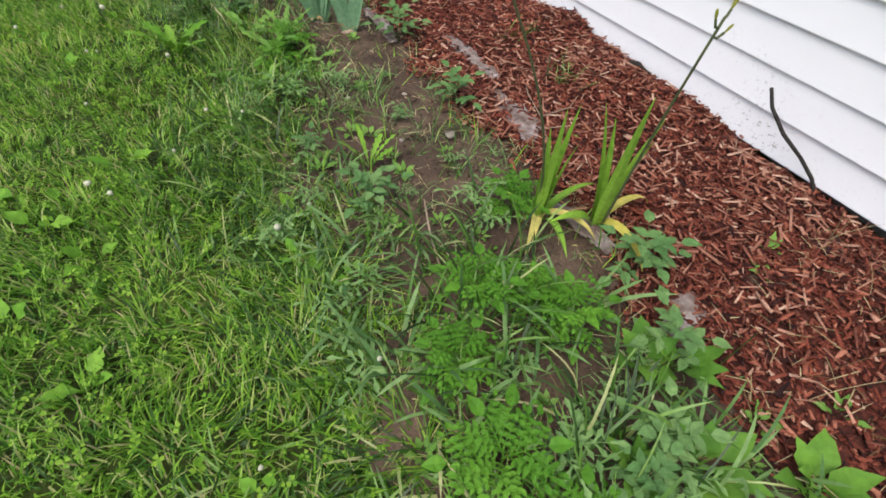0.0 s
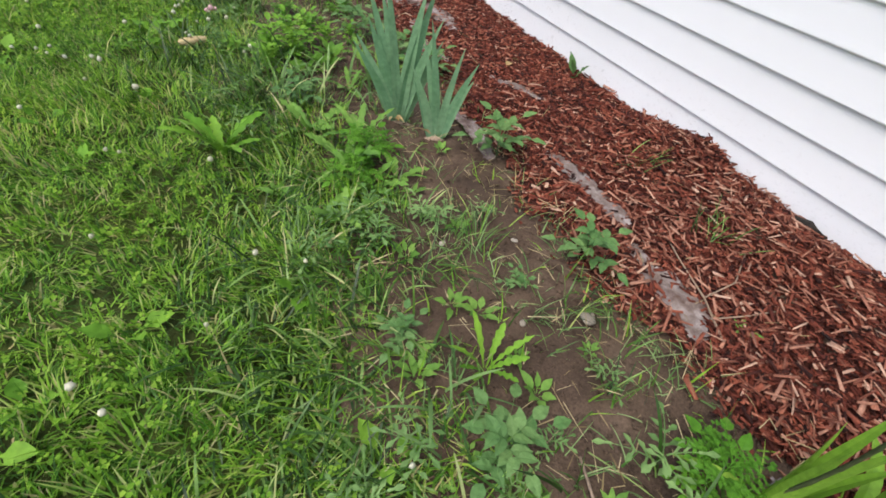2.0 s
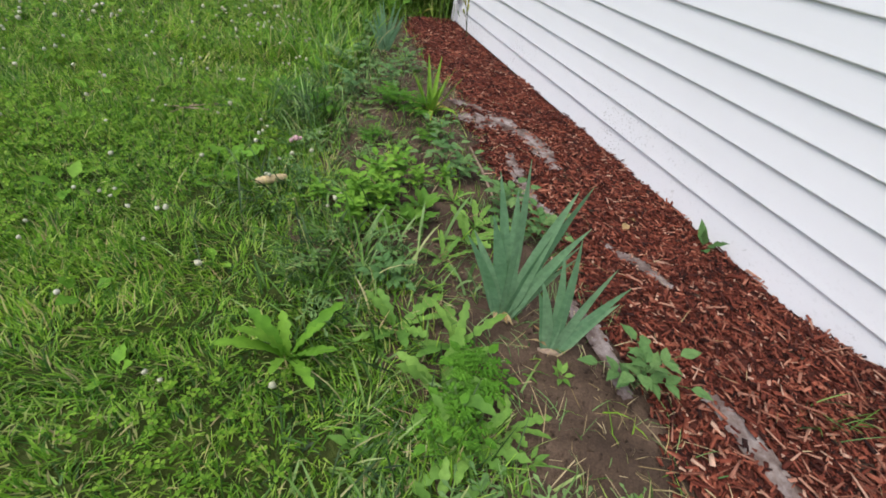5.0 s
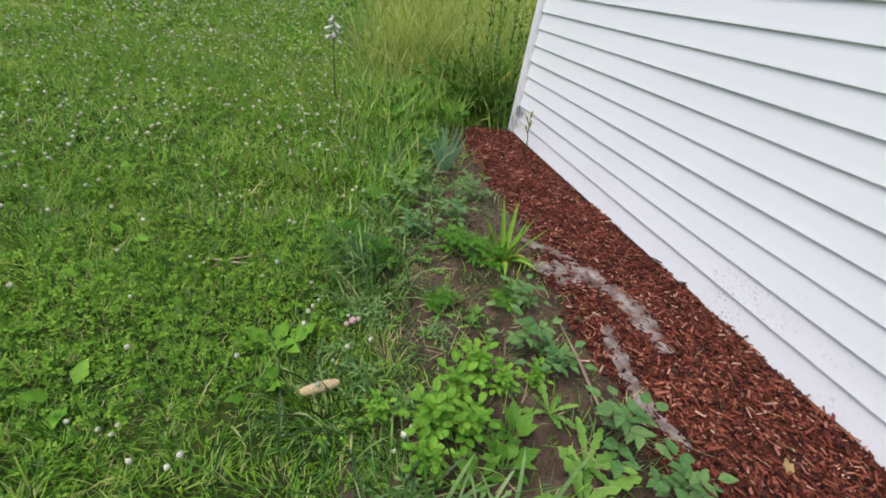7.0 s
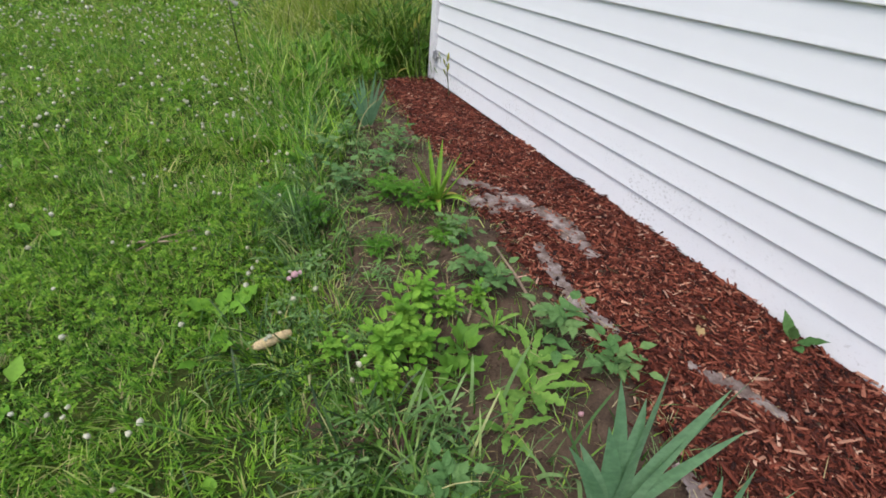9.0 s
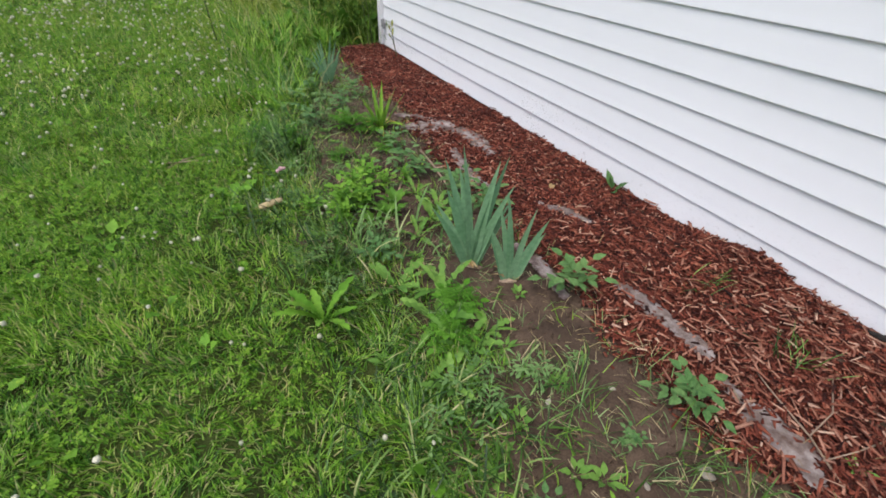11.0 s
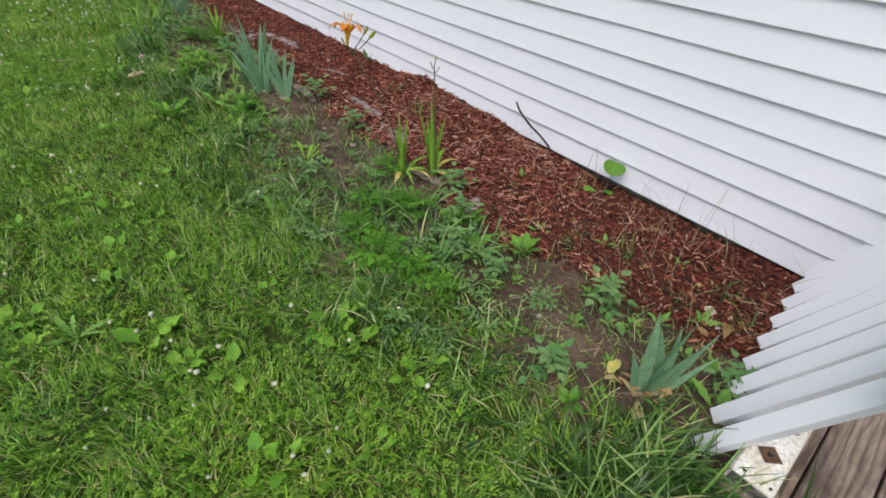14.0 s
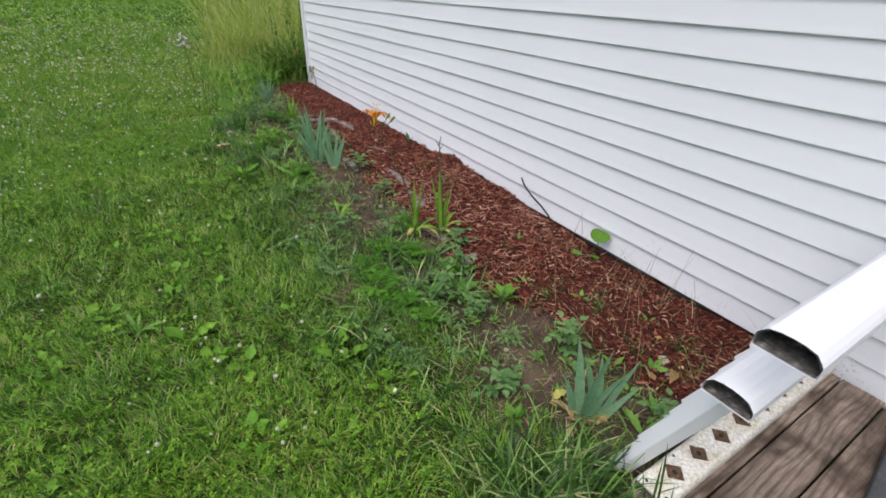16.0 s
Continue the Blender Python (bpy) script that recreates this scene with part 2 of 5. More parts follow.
THROAT = leafy("yellow_throat", ((0.0, (0.85, 0.5, 0.04)), (1.0, (0.9, 0.6, 0.06))), by="object", glow=0.3)
WHITE_PETAL = leafy("white_petal", ((0.0, (0.72, 0.68, 0.74)), (1.0, (0.8, 0.76, 0.8))), by="object")
PINK_PETAL = leafy("pink_petal", ((0.0, (0.6, 0.3, 0.42)), (1.0, (0.75, 0.5, 0.6))), by="island")
DRY = leafy("dry_leaf", ((0.0, (0.30, 0.17, 0.08)), (0.5, (0.42, 0.29, 0.15)), (1.0, (0.55, 0.43, 0.27))), by="object", glow=0.15)
LITTER = leafy("dry_litter", ((0.0, (0.20, 0.15, 0.08)), (0.5, (0.38, 0.3, 0.18)), (1.0, (0.55, 0.47, 0.32))), glow=0.1)
MULCH = earthy("red_mulch_chip", ((0.0, (0.014, 0.004, 0.003)), (0.25, (0.075, 0.016, 0.009)), (0.6, (0.17, 0.042, 0.023)), (0.86, (0.27, 0.085, 0.05)), (0.96, (0.40, 0.18, 0.115)), (1.0, (0.60, 0.42, 0.31))), by="island", depth=0.003, grain=220, rough=0.8, patch=3.5)
FADED = earthy("faded_mulch_splinter", ((0.0, (0.13, 0.040, 0.024)), (0.5, (0.27, 0.11, 0.07)), (0.85, (0.42, 0.22, 0.15)), (1.0, (0.58, 0.40, 0.29))), by="island", depth=0.003, grain=220, rough=0.85)
MULCH_BASE = earthy("red_mulch_fines", ((0.3, (0.035, 0.010, 0.007)), (0.7, (0.12, 0.034, 0.020))), scale=40, depth=0.01)
SOIL = earthy("bare_soil", ((0.25, (0.037, 0.025, 0.017)), (0.5, (0.088, 0.060, 0.041)), (0.75, (0.165, 0.118, 0.083))), scale=5, depth=0.008)
TURF = earthy("lawn_floor", ((0.25, (0.022, 0.028, 0.006)), (0.55, (0.045, 0.066, 0.011)), (0.8, (0.085, 0.115, 0.020))), scale=3, depth=0.02, grain=45)
STONE = earthy("pale_stone", ((0.3, (0.30, 0.27, 0.22)), (0.7, (0.48, 0.44, 0.36))), scale=30, depth=0.004, by="object")
FABRIC = earthy("weed_barrier_fabric", ((0.32, (0.085, 0.05, 0.036)), (0.48, (0.19, 0.155, 0.14)), (0.66, (0.37, 0.345, 0.335))), scale=13, depth=0.002, grain=420, patch=9)
COB = earthy("corn_cob", ((0.3, (0.55, 0.44, 0.24)), (0.7, (0.72, 0.62, 0.4))), scale=60, depth=0.004, by="object")
BARK = earthy("dark_twig", ((0.3, (0.018, 0.016, 0.014)), (0.7, (0.05, 0.045, 0.04))), scale=60, depth=0.002)
TWIG = earthy("pale_twig", ((0.0, (0.22, 0.15, 0.1)), (1.0, (0.4, 0.31, 0.23))), by="object", depth=0.002)
CONCRETE = earthy("foundation_concrete", ((0.3, (0.12, 0.115, 0.105)), (0.7, (0.25, 0.24, 0.22))), scale=7, depth=0.004)
SIDING = vinyl("white_vinyl_siding", dirt=0.9)
TRIM = vinyl("white_vinyl_trim", (0.78, 0.78, 0.78), dirt=0.5)
RAIL = vinyl("white_vinyl_rail", (0.86, 0.86, 0.86))
AGED_RAIL = earthy("mildewed_white_vinyl", ((0.25, (0.46, 0.42, 0.28)), (0.42, (0.70, 0.67, 0.55)), (0.6, (0.78, 0.77, 0.70))), scale=14, depth=0.0008, grain=90, rough=0.5)
# mottled dark colour that paints the shade inside the hollow rails
INSIDE_SHADE = earthy("rail_inside_shade", ((0.3, (0.03, 0.03, 0.028)), (0.55, (0.14, 0.135, 0.12)), (0.75, (0.42, 0.41, 0.37))), scale=34, depth=0.003)
RUST = earthy("rusty_socket", ((0.3, (0.07, 0.04, 0.022)), (0.7, (0.19, 0.12, 0.07))), scale=50, depth=0.003)
DECKING = plank_wood("weathered_decking")
GREY_METAL = earthy("dark_grey_painted_metal", ((0.3, (0.045, 0.05, 0.053)), (0.7, (0.075, 0.082, 0.086))), scale=12, depth=0.0006, rough=0.4)
SHINGLE = earthy("roof_shingle", ((0.3, (0.06, 0.06, 0.06)), (0.7, (0.12, 0.115, 0.11))), scale=30, depth=0.004)
CLIP = earthy("grey_galvanised_clip", ((0.3, (0.22, 0.23, 0.24)), (0.7, (0.36, 0.37, 0.38))), scale=40, depth=0.001, rough=0.5)


# ---- ways of building ----
def mesh_of(name, verts, faces, material, smooth=False):
    """A mesh out of arrays; faces is an array of n rows of 3 or 4 indices, or a list of such arrays."""
    groups = faces if isinstance(faces, list) else [faces]
    me = bpy.data.meshes.new(name)
    verts = np.asarray(verts, np.float32)
    me.vertices.add(len(verts))
    me.vertices.foreach_set("co", verts.ravel())
    index = np.concatenate([np.asarray(g, np.int32).ravel() for g in groups])
    sizes = np.concatenate([np.full(len(g), np.asarray(g).shape[1], np.int32) for g in groups])
    me.loops.add(len(index))
    me.loops.foreach_set("vertex_index", index)
    me.polygons.add(len(sizes))
    me.polygons.foreach_set("loop_start", np.concatenate(([0], np.cumsum(sizes)[:-1])).astype(np.int32))
    if smooth:
        me.polygons.foreach_set("use_smooth", np.ones(len(sizes), bool))
    me.materials.append(material)
    me.update()
    return me


def part(name, bm, material, parent, label="", smooth=False):
    me = bpy.data.meshes.new(name)
    if smooth:
        for f in bm.faces:
            f.smooth = True
    bm.to_mesh(me)
    bm.free()
    me.materials.append(material)
    ob = new(name, me)
    ob.parent = parent
    if label:
        tagged(ob, label)
    return ob


def thing(name, m, label, category, group="", kind=""):
    """An Empty at a thing's base, to carry its parts."""
    ob = new(name)
    ob.empty_display_size = 0.05
    ob.matrix_basis = m
    return tagged(ob, label, category, group, kind)


def add_box(bm, a, b, bevel=0.0):
    got = bmesh.ops.create_cube(bm, size=1)["verts"]
    for v in got:
        v.co = Vector([a[i] + (b[i] - a[i]) * (v.co[i] + 0.5) for i in range(3)])
    if bevel:
        edges = list({e for v in got for e in v.link_edges})
        bmesh.ops.bevel(bm, geom=edges, offset=bevel, segments=2, affect="EDGES", profile=0.5)
    return bm


def box(a, b, bevel=0.0):
    return add_box(bmesh.new(), a, b, bevel)


def tube(bm, points, radii, sides=6):
    """A tapering tube along points."""
    rings = []
    points = [Vector(p) for p in points]
    for i, p in enumerate(points):
        d = (points[min(i + 1, len(points) - 1)] - points[max(i - 1, 0)]).normalized()
        a = d.orthogonal().normalized()
        b = d.cross(a)
        r = radii[i] if isinstance(radii, (list, tuple)) else radii
        rings.append([bm.verts.new(p + r * (math.cos(6.2832 * k / sides) * a + math.sin(6.2832 * k / sides) * b)) for k in range(sides)])
    for q, w in zip(rings, rings[1:]):
        # keep rings from twisting: match the nearest vertex
        s = min(range(sides), key=lambda k: (w[k].co - q[0].co).length)
        for k in range(sides):
            bm.faces.new((q[k], q[(k + 1) % sides], w[(k + 1 + s) % sides], w[(k + s) % sides]))
    bm.faces.new(rings[0][::-1]), bm.faces.new(rings[-1])
    return bm


SHAPES = {
    "blade": lambda t: min(1, 0.55 + 2.2 * t) * (1 - t ** 2.6),
    "ovate": lambda t: math.sin(math.pi * min(1, t ** 0.72 + 0.02)) * 0.97 + 0.03,
    "round": lambda t: math.sqrt(max(0.0, 1 - (2 * t - 1) ** 2)),
    "heart": lambda t: math.sin(math.pi * t ** 0.5) if t < 0.999 else 0.02,
    "lobed": lambda t: (0.25 + 0.75 * t) * (1 - t ** 5) * (0.42 + 0.58 * abs(2 * ((t * 4.5) % 1) - 1)),
    "petal": lambda t: 0.25 + 0.75 * math.sin(math.pi * min(1, t ** 1.1)) if t < 0.999 else 0.04,
}


def leaf(bm, base, az, up, length, width, shape="ovate", droop=40, fold=0.2, n=7, roll=0.0, wave=0.0, stem=0.0):
    """A leaf from base towards az (degrees), rising by up degrees and bending down by droop along its length."""
    p = Vector(base)
    rows, stalk = [], []
    a = radians(az)
    flat = Vector((math.cos(a), math.sin(a), 0))
    side0 = Vector((-math.sin(a), math.cos(a), 0))
    total = length + stem
    steps = n + (2 if stem else 0)
    for i in range(steps + 1):
        s = i / steps
        e = radians(up - droop * s)
        d = flat * math.cos(e) + Vector((0, 0, 1)) * math.sin(e)
        up_ = side0.cross(d) * -1
        r = radians(roll)
        side = side0 * math.cos(r) + up_ * math.sin(r)
        nor = up_ * math.cos(r) - side0 * math.sin(r)
        along = s * total
        if along < stem - 1e-6:
            w = max(0.0012, width * 0.05)
        else:
            w = 0.5 * width * SHAPES[shape](min(1, max(0.0, (along - stem) / length)))
        w = max(w, 0.0006)
        ripple = wave * w * math.sin(i * 2.3 + az)
        rows.append([bm.verts.new(p + side * w + nor * (fold * w + ripple)), bm.verts.new(p), bm.verts.new(p - side * w + nor * (fold * w - ripple))])
        p = p + d * (total / steps)
    for q, w in zip(rows, rows[1:]):
        bm.faces.new((q[0], q[1], w[1], w[0]))
        bm.faces.new((q[1], q[2], w[2], w[1]))
    return bm


def compound(bm, base, az, up, length, pairs, leaflet, shape="lobed", droop=30, fine=False):
    """A leaf of paired leaflets along a rib, as on tomato, ragweed or carrot."""
    a = radians(az)
    flat = Vector((math.cos(a), math.sin(a), 0))
    p, pts = Vector(base), []
    steps = pairs * 2 + 3
    for i in range(steps + 1):
        e = radians(up - droop * i / steps)
        pts.append((p.copy(), e))
        p = p + (flat * math.cos(e) + Vector((0, 0, 1)) * math.sin(e)) * length / steps
    tube(bm, [q for q, _ in pts], [0.0016 * (1 - 0.6 * i / steps) for i in range(steps + 1)], 4)
    for k in range(pairs):
        i = 2 + 2 * k
        size = leaflet * (0.7 + 0.5 * math.sin(math.pi * (k + 0.8) / (pairs + 0.6)))
        for sgn in (1, -1):
            turn = az + sgn * (62 - 14 * k / pairs + rnd.uniform(-8, 8))
            if fine:
                compound(bm, pts[i][0], turn, math.degrees(pts[i][1]) * 0.6 + rnd.uniform(-8, 12), size * 1.5, 3, size * 0.36, "ovate", 25)
            else:
                leaf(bm, pts[i][0], turn, math.degrees(pts[i][1]) * 0.5 + rnd.uniform(-10, 10), size, size * 0.55, shape, 30, 0.2, 6, rnd.uniform(-12, 12), 0.1)
    leaf(bm, pts[-1][0], az, math.degrees(pts[-1][1]), leaflet * 1.15, leaflet * 0.7, shape, 25, 0.2, 6, 0, 0.1)
    return bm


def blades(x, y, z, length, width, lean, bend, seg=3):
    """Arrays of verts and triangles of grass blades that stand at x, y, z."""
    n = len(x)
    az = 12.6 * field(x, y, 0.13, 77) + rng.normal(0, 0.9, n)
    fx, fy = np.cos(az), np.sin(az)
    spin = az + np.pi / 2 + rng.normal(0, 0.5, n)
    sx, sy = np.cos(spin), np.sin(spin)
    verts = np.zeros((n, 2 * seg + 1, 3), np.float32)
    px, py, pz = x.copy(), y.copy(), z.copy()
    for i in range(seg + 1):
        s = i / seg
        w = 0.5 * width * (1 - 0.35 * s) if i < seg else 0
        if i < seg:
            for k, g in ((2 * i, 1), (2 * i + 1, -1)):
                verts[:, k] = np.stack((px + g * w * sx, py + g * w * sy, pz), 1)
        else:
            verts[:, 2 * seg] = np.stack((px, py, pz), 1)
        e = np.clip(np.pi / 2 - lean - bend * (i + 0.5) / seg, -0.6, 1.6)
        step = length / seg
        px = px + fx * np.cos(e) * step
        py = py + fy * np.cos(e) * step
        pz = pz + np.sin(e) * step
    tri = []
    for i in range(seg - 1):
        a = 2 * i
        tri += [(a, a + 1, a + 3), (a, a + 3, a + 2)]
    tri.append((2 * seg - 2, 2 * seg - 1, 2 * seg))
    tri = np.array(tri)[None] + (np.arange(n) * (2 * seg + 1))[:, None, None]
    return verts.reshape(-1, 3), tri.reshape(-1, 3)


def gather(chunks):
    vs, fs, k = [], [], 0
    for v, f in chunks:
        vs.append(v), fs.append(f + k)
        k += len(v)
    return np.concatenate(vs), np.concatenate(fs)


def scatter(x0, x1, y0, y1, per_m2):
    n = int((x1 - x0) * (y1 - y0) * per_m2)
    return rng.uniform(x0, x1, n), rng.uniform(y0, y1, n)


# ---- ground: one sheet to the horizon, bare soil strip and mulch bed on it ----
def grid_sheet(xs, ys, height):
    gx, gy = np.meshgrid(xs, ys)
    v = np.stack((gx, gy, height(gx, gy)), -1).reshape(-1, 3)
    nx, ny = len(xs), len(ys)
    i = np.arange(nx - 1)[None] + nx * np.arange(ny - 1)[:, None]
    f = np.stack((i, i + 1, i + nx + 1, i + nx), -1).reshape(-1, 4)
    return v, f


def steps_out(a, b, step, far):
    inner = np.arange(a, b + 1e-6, step)
    out = np.geomspace(step * 2, far, 26)
    return np.concatenate((a - out[::-1], inner, b + out))


v, f = grid_sheet(steps_out(-3.2, 0.4, 0.05, 1500), steps_out(-8.2, 1.0, 0.05, 1500), lambda x, y: ground_z(x, y) - 0.008)
ground = tagged(new("ground", mesh_of("ground", v, f, TURF, True)), "short green lawn ground with thin soil between the blades", "lawn", kind="structure")

v, f = grid_sheet(np.arange(-1.75, 0.03, 0.02), np.arange(-7.12, 0.6, 0.02), lambda x, y: ground_z(x, y) + 0.003 + 0.012 * (field(x, y, 0.07, 12) - 0.5) + 0.009 * (field(x, y, 0.03, 13) - 0.5))
mid = v[f].mean(1)
keep = (mid[:, 0] > lawn_edge(mid[:, 1]) - 0.16 * field(mid[:, 0], mid[:, 1], 0.12, 5) - 0.02) & (mid[:, 1] < 0.45)
soil = tagged(new("soil_strip", mesh_of("soil_strip", v, f[keep], SOIL, True)), "bare brown crumbly soil strip between lawn and mulch", "soil", kind="structure")

v, f = grid_sheet(np.arange(-1.0, 0.035, 0.02), np.arange(-7.1, 0.12, 0.02), lambda x, y: ground_z(x, y) + 0.010 + 0.012 * (field(x, y, 0.06, 14) - 0.5))
mid = v[f].mean(1)
keep = mid[:, 0] > mulch_edge(mid[:, 1])
mulch_bed = tagged(new("mulch_bed", mesh_of("mulch_bed", v, f[keep], MULCH_BASE, True)), "bed of red-brown wood mulch along the white wall", "mulch", kind="structure")


# ---- house: vinyl-sided wall, corner post, foundation, plain rest ----
house = thing("house", pose(0, 0, 0), "single-storey house clad in white vinyl lap siding", "house", kind="structure")
part("foundation", box((0.06, LOW_WALL + 0.05, -0.4), (7.0, 0.1, 0.03)), CONCRETE, house, "grey concrete foundation")
wall = part("wall_side", box((0.045, LOW_WALL, 0.02), (0.18, 0.1, 22 * LAP)), SIDING, house)
part("wall_back", box((0.18, -0.05, 0.02), (7.0, 0.1, 22 * LAP)), SIDING, house)
part("wall_front", box((0.18, LOW_WALL, 0.02), (7.0, LOW_WALL + 0.15, 22 * LAP)), SIDING, house)
part("wall_far_side", box((7.0, LOW_WALL, 0.02), (7.15, 0.1, 22 * LAP)), SIDING, house)
bm = bmesh.new()
top = 22 * LAP
ridge = [bm.verts.new(c) for c in ((-0.25, LOW_WALL - 0.3, top), (-0.25, 0.4, top), (3.6, 0.4, top + 1.7), (3.6, LOW_WALL - 0.3, top + 1.7), (7.4, LOW_WALL - 0.3, top), (7.4, 0.4, top))]
low = [bm.verts.new(c.co - Vector((0, 0, 0.12))) for c in ridge]
for q in ((0, 1, 2, 3), (3, 2, 5, 4)):
    bm.faces.new([ridge[i] for i in q])
    bm.faces.new([low[i] for i in q][::-1])
for a, b in ((0, 1), (1, 2), (2, 5), (5, 4), (4, 3), (3, 0)):
    bm.faces.new((ridge[a], low[a], low[b], ridge[b]))
part("roof", bm, SHINGLE, house, "dark grey shingle roof")


def siding_panel(y0, y1, k, start):
    """One course of lap siding: sloping face, butt edge with a drip lip turned in under it."""
    z = k * LAP
    prof = ((0.016, z + LAP + 0.012), (0.003, z + LAP - 0.001), (-0.0035, z + LAP * 0.66), (-0.0105, z + LAP * 0.25), (-0.0158, z + 0.004), (-0.0150, z + 0.0005), (-0.0130, z - 0.0005), (0.010, z + 0.003))
    bm = bmesh.new()
    count = max(2, int((y1 - y0) / 0.3))
    rows = []
    for i in range(count + 1):
        y = y0 + (y1 - y0) * i / count
        warp = 0.0012 * math.sin(y * 1.9 + k * 2.1) + 0.0008 * math.sin(y * 5.3 + k)
        lift = -0.0014 if start and i == 0 else 0.0
        rows.append([bm.verts.new((0.75 * x + 0.010 + warp + lift, y, zz + 0.0008 * math.sin(y * 2.7 + k))) for x, zz in prof])
    for q, w in zip(rows, rows[1:]):
        for i in range(len(prof) - 1):
            bm.faces.new((q[i], q[i + 1], w[i + 1], w[i]))
    return bm


for k in range(22):
    offset = ((k // 2) * 1.27) % 3.66
    cuts = sorted({LOW_WALL, 0.048, *[c for c in (-6.46 + offset - 3.66 * 2, -6.46 + offset - 3.66, -6.46 + offset, -6.46 + offset + 3.66) if LOW_WALL + 0.3 < c < -0.3]})
    for i, (a, b) in enumerate(zip(cuts, cuts[1:])):
        part("siding_panel", siding_panel(a - (0.025 if i else 0), b, k, i > 0), SIDING, wall)
post = part("corner_post", add_box(box((-0.03, 0.045, -0.005), (0.05, 0.135, top), 0.004), (-0.034, 0.062, -0.004), (-0.0295, 0.12, top)), TRIM, house, "white vinyl corner post, stained near the ground")
clip_ = part("bent_clip", add_box(add_box(box((-0.028, -0.035, 0.205), (-0.018, 0.05, 0.222), 0.002), (-0.034, -0.02, 0.17), (-0.02, 0.004, 0.262), 0.003), (-0.03, 0.01, 0.18), (-0.022, 0.045, 0.25), 0.002), CLIP, house, "bent grey metal clip on the lowest courses")

# ---- deck, broken vinyl railing and folded frame at the wall's near end ----
deck = thing("deck", pose(0, 0, 0), "weathered brown wooden deck boards at the house wall", "deck", kind="structure")
for i in range(18):
    y1 = -7.035 - 0.146 * i
    end = -1.235 + rnd.uniform(-0.012, 0.012)
    board = part("board", box((end, y1 - 0.140, 0.008 + rnd.uniform(-0.002, 0.002)), (-0.03, y1, 0.044 + rnd.uniform(-0.002, 0.002)), 0.005), DECKING, deck)
part("rim_joist", box((-1.20, -9.66, -0.3), (-1.16, -7.06, 0.0075)), DECKING, deck)
part("rim_joist", box((-1.158, -7.10, -0.3), (-0.03, -7.06, 0.0075)), DECKING, deck)

railing = thing("railing", pose(0, 0, 0), "broken white vinyl railing with loose balusters and empty sockets", "railing")


def rail_shell(x0, x1, y, z, width, height, crown, inset=0.0, shut=False):
    """A crowned vinyl rail along x, flat below. Without shut its ends are open."""
    w, h = width / 2 - inset, height - inset
    prof = [(w, 0.0), (w, h * 0.70), (w * 0.9, h * 0.92), (w * 0.72, h + crown * 0.55), (w * 0.36, h + crown * 0.92), (0, h + crown)]
    prof = prof + [(-p, q) for p, q in prof[-2::-1]]
    bm = bmesh.new()
    ends = [[bm.verts.new((x, y + p, z + q)) for p, q in prof] for x in (x0, x1)]
    n = len(prof)
    for k in range(n - 1):
        bm.faces.new((ends[0][k], ends[1][k], ends[1][k + 1], ends[0][k + 1]))
    bm.faces.new((ends[0][n - 1], ends[1][n - 1], ends[1][0], ends[0][0]))
    if shut:
        bm.faces.new(ends[0]), bm.faces.new(ends[1])
    return bm


def open_rail(name, x0, y, z, width, height, crown):
    rail = part(name, rail_shell(x0, -0.02, y, z, width, height, crown), RAIL, railing, "white crowned rail, its open end painted dark inside as shade")
    # the inner shell's dark colour stands for shade in the hollow
    part("inner_face", rail_shell(x0 + 0.001, -0.03, y, z + 0.0035, width, height - 0.0035, crown, 0.0035), INSIDE_SHADE, rail, "inside of the rail, shade painted into its mottled dark colour")


open_rail("middle_rail", -1.245, -7.165, 0.588, 0.108, 0.036, 0.014)
open_rail("top_rail", -1.285, -7.222, 0.79, 0.112, 0.040, 0.014)
low_rail = part("bottom_rail", rail_shell(-1.18, -0.03, -7.087, 0.046, 0.108, 0.0452, 0.0003, 0.0, True), AGED_RAIL, railing, "yellowed white bottom rail with diamond sockets")
# dark plate on the shut end, painting the shade of a hollow
part("end_gap", box((-1.1825, -7.135, 0.05), (-1.1795, -7.04, 0.086)), INSIDE_SHADE, low_rail, "dark plate on the bottom rail end, painted as a shaded opening")
for i in range(8):
    x = -1.06 + 0.13 * i
    bm = bmesh.new()
    cs = [Vector((x + 0.034 * math.cos(k * math.pi / 2) * 1.0, -7.087 + 0.034 * math.sin(k * math.pi / 2), 0.0926)) for k in range(4)]
    lip = [bm.verts.new(c) for c in cs]
    ins = [bm.verts.new(c * 1.0 + (Vector((x, -7.087, 0.0926)) - c) * 0.12 + Vector((0, 0, -0.0002))) for c in cs]
    deep = [bm.verts.new(v_.co + Vector((0, 0, -0.0003))) for v_ in ins]
    for k in range(4):
        j = (k + 1) % 4
        bm.faces.new((lip[k], lip[j], ins[j], ins[k]))
    bm.faces.new(deep)
    socket = part("socket", bm, RUST, low_rail, "rusty brown diamond socket")
    bm = bmesh.new()
    tube(bm, [(x, -7.087, 0.0915), (x, -7.087, 0.0955)], 0.007, 8)
    part("screw", bm, BARK, low_rail)
for x, y in ((-1.16, -7.06), (-1.155, -7.125), (-1.01, -7.05)):
    part("screw", tube(bmesh.new(), [(x, y, 0.0915), (x, y, 0.0932)], 0.0045, 8), BARK, low_rail)
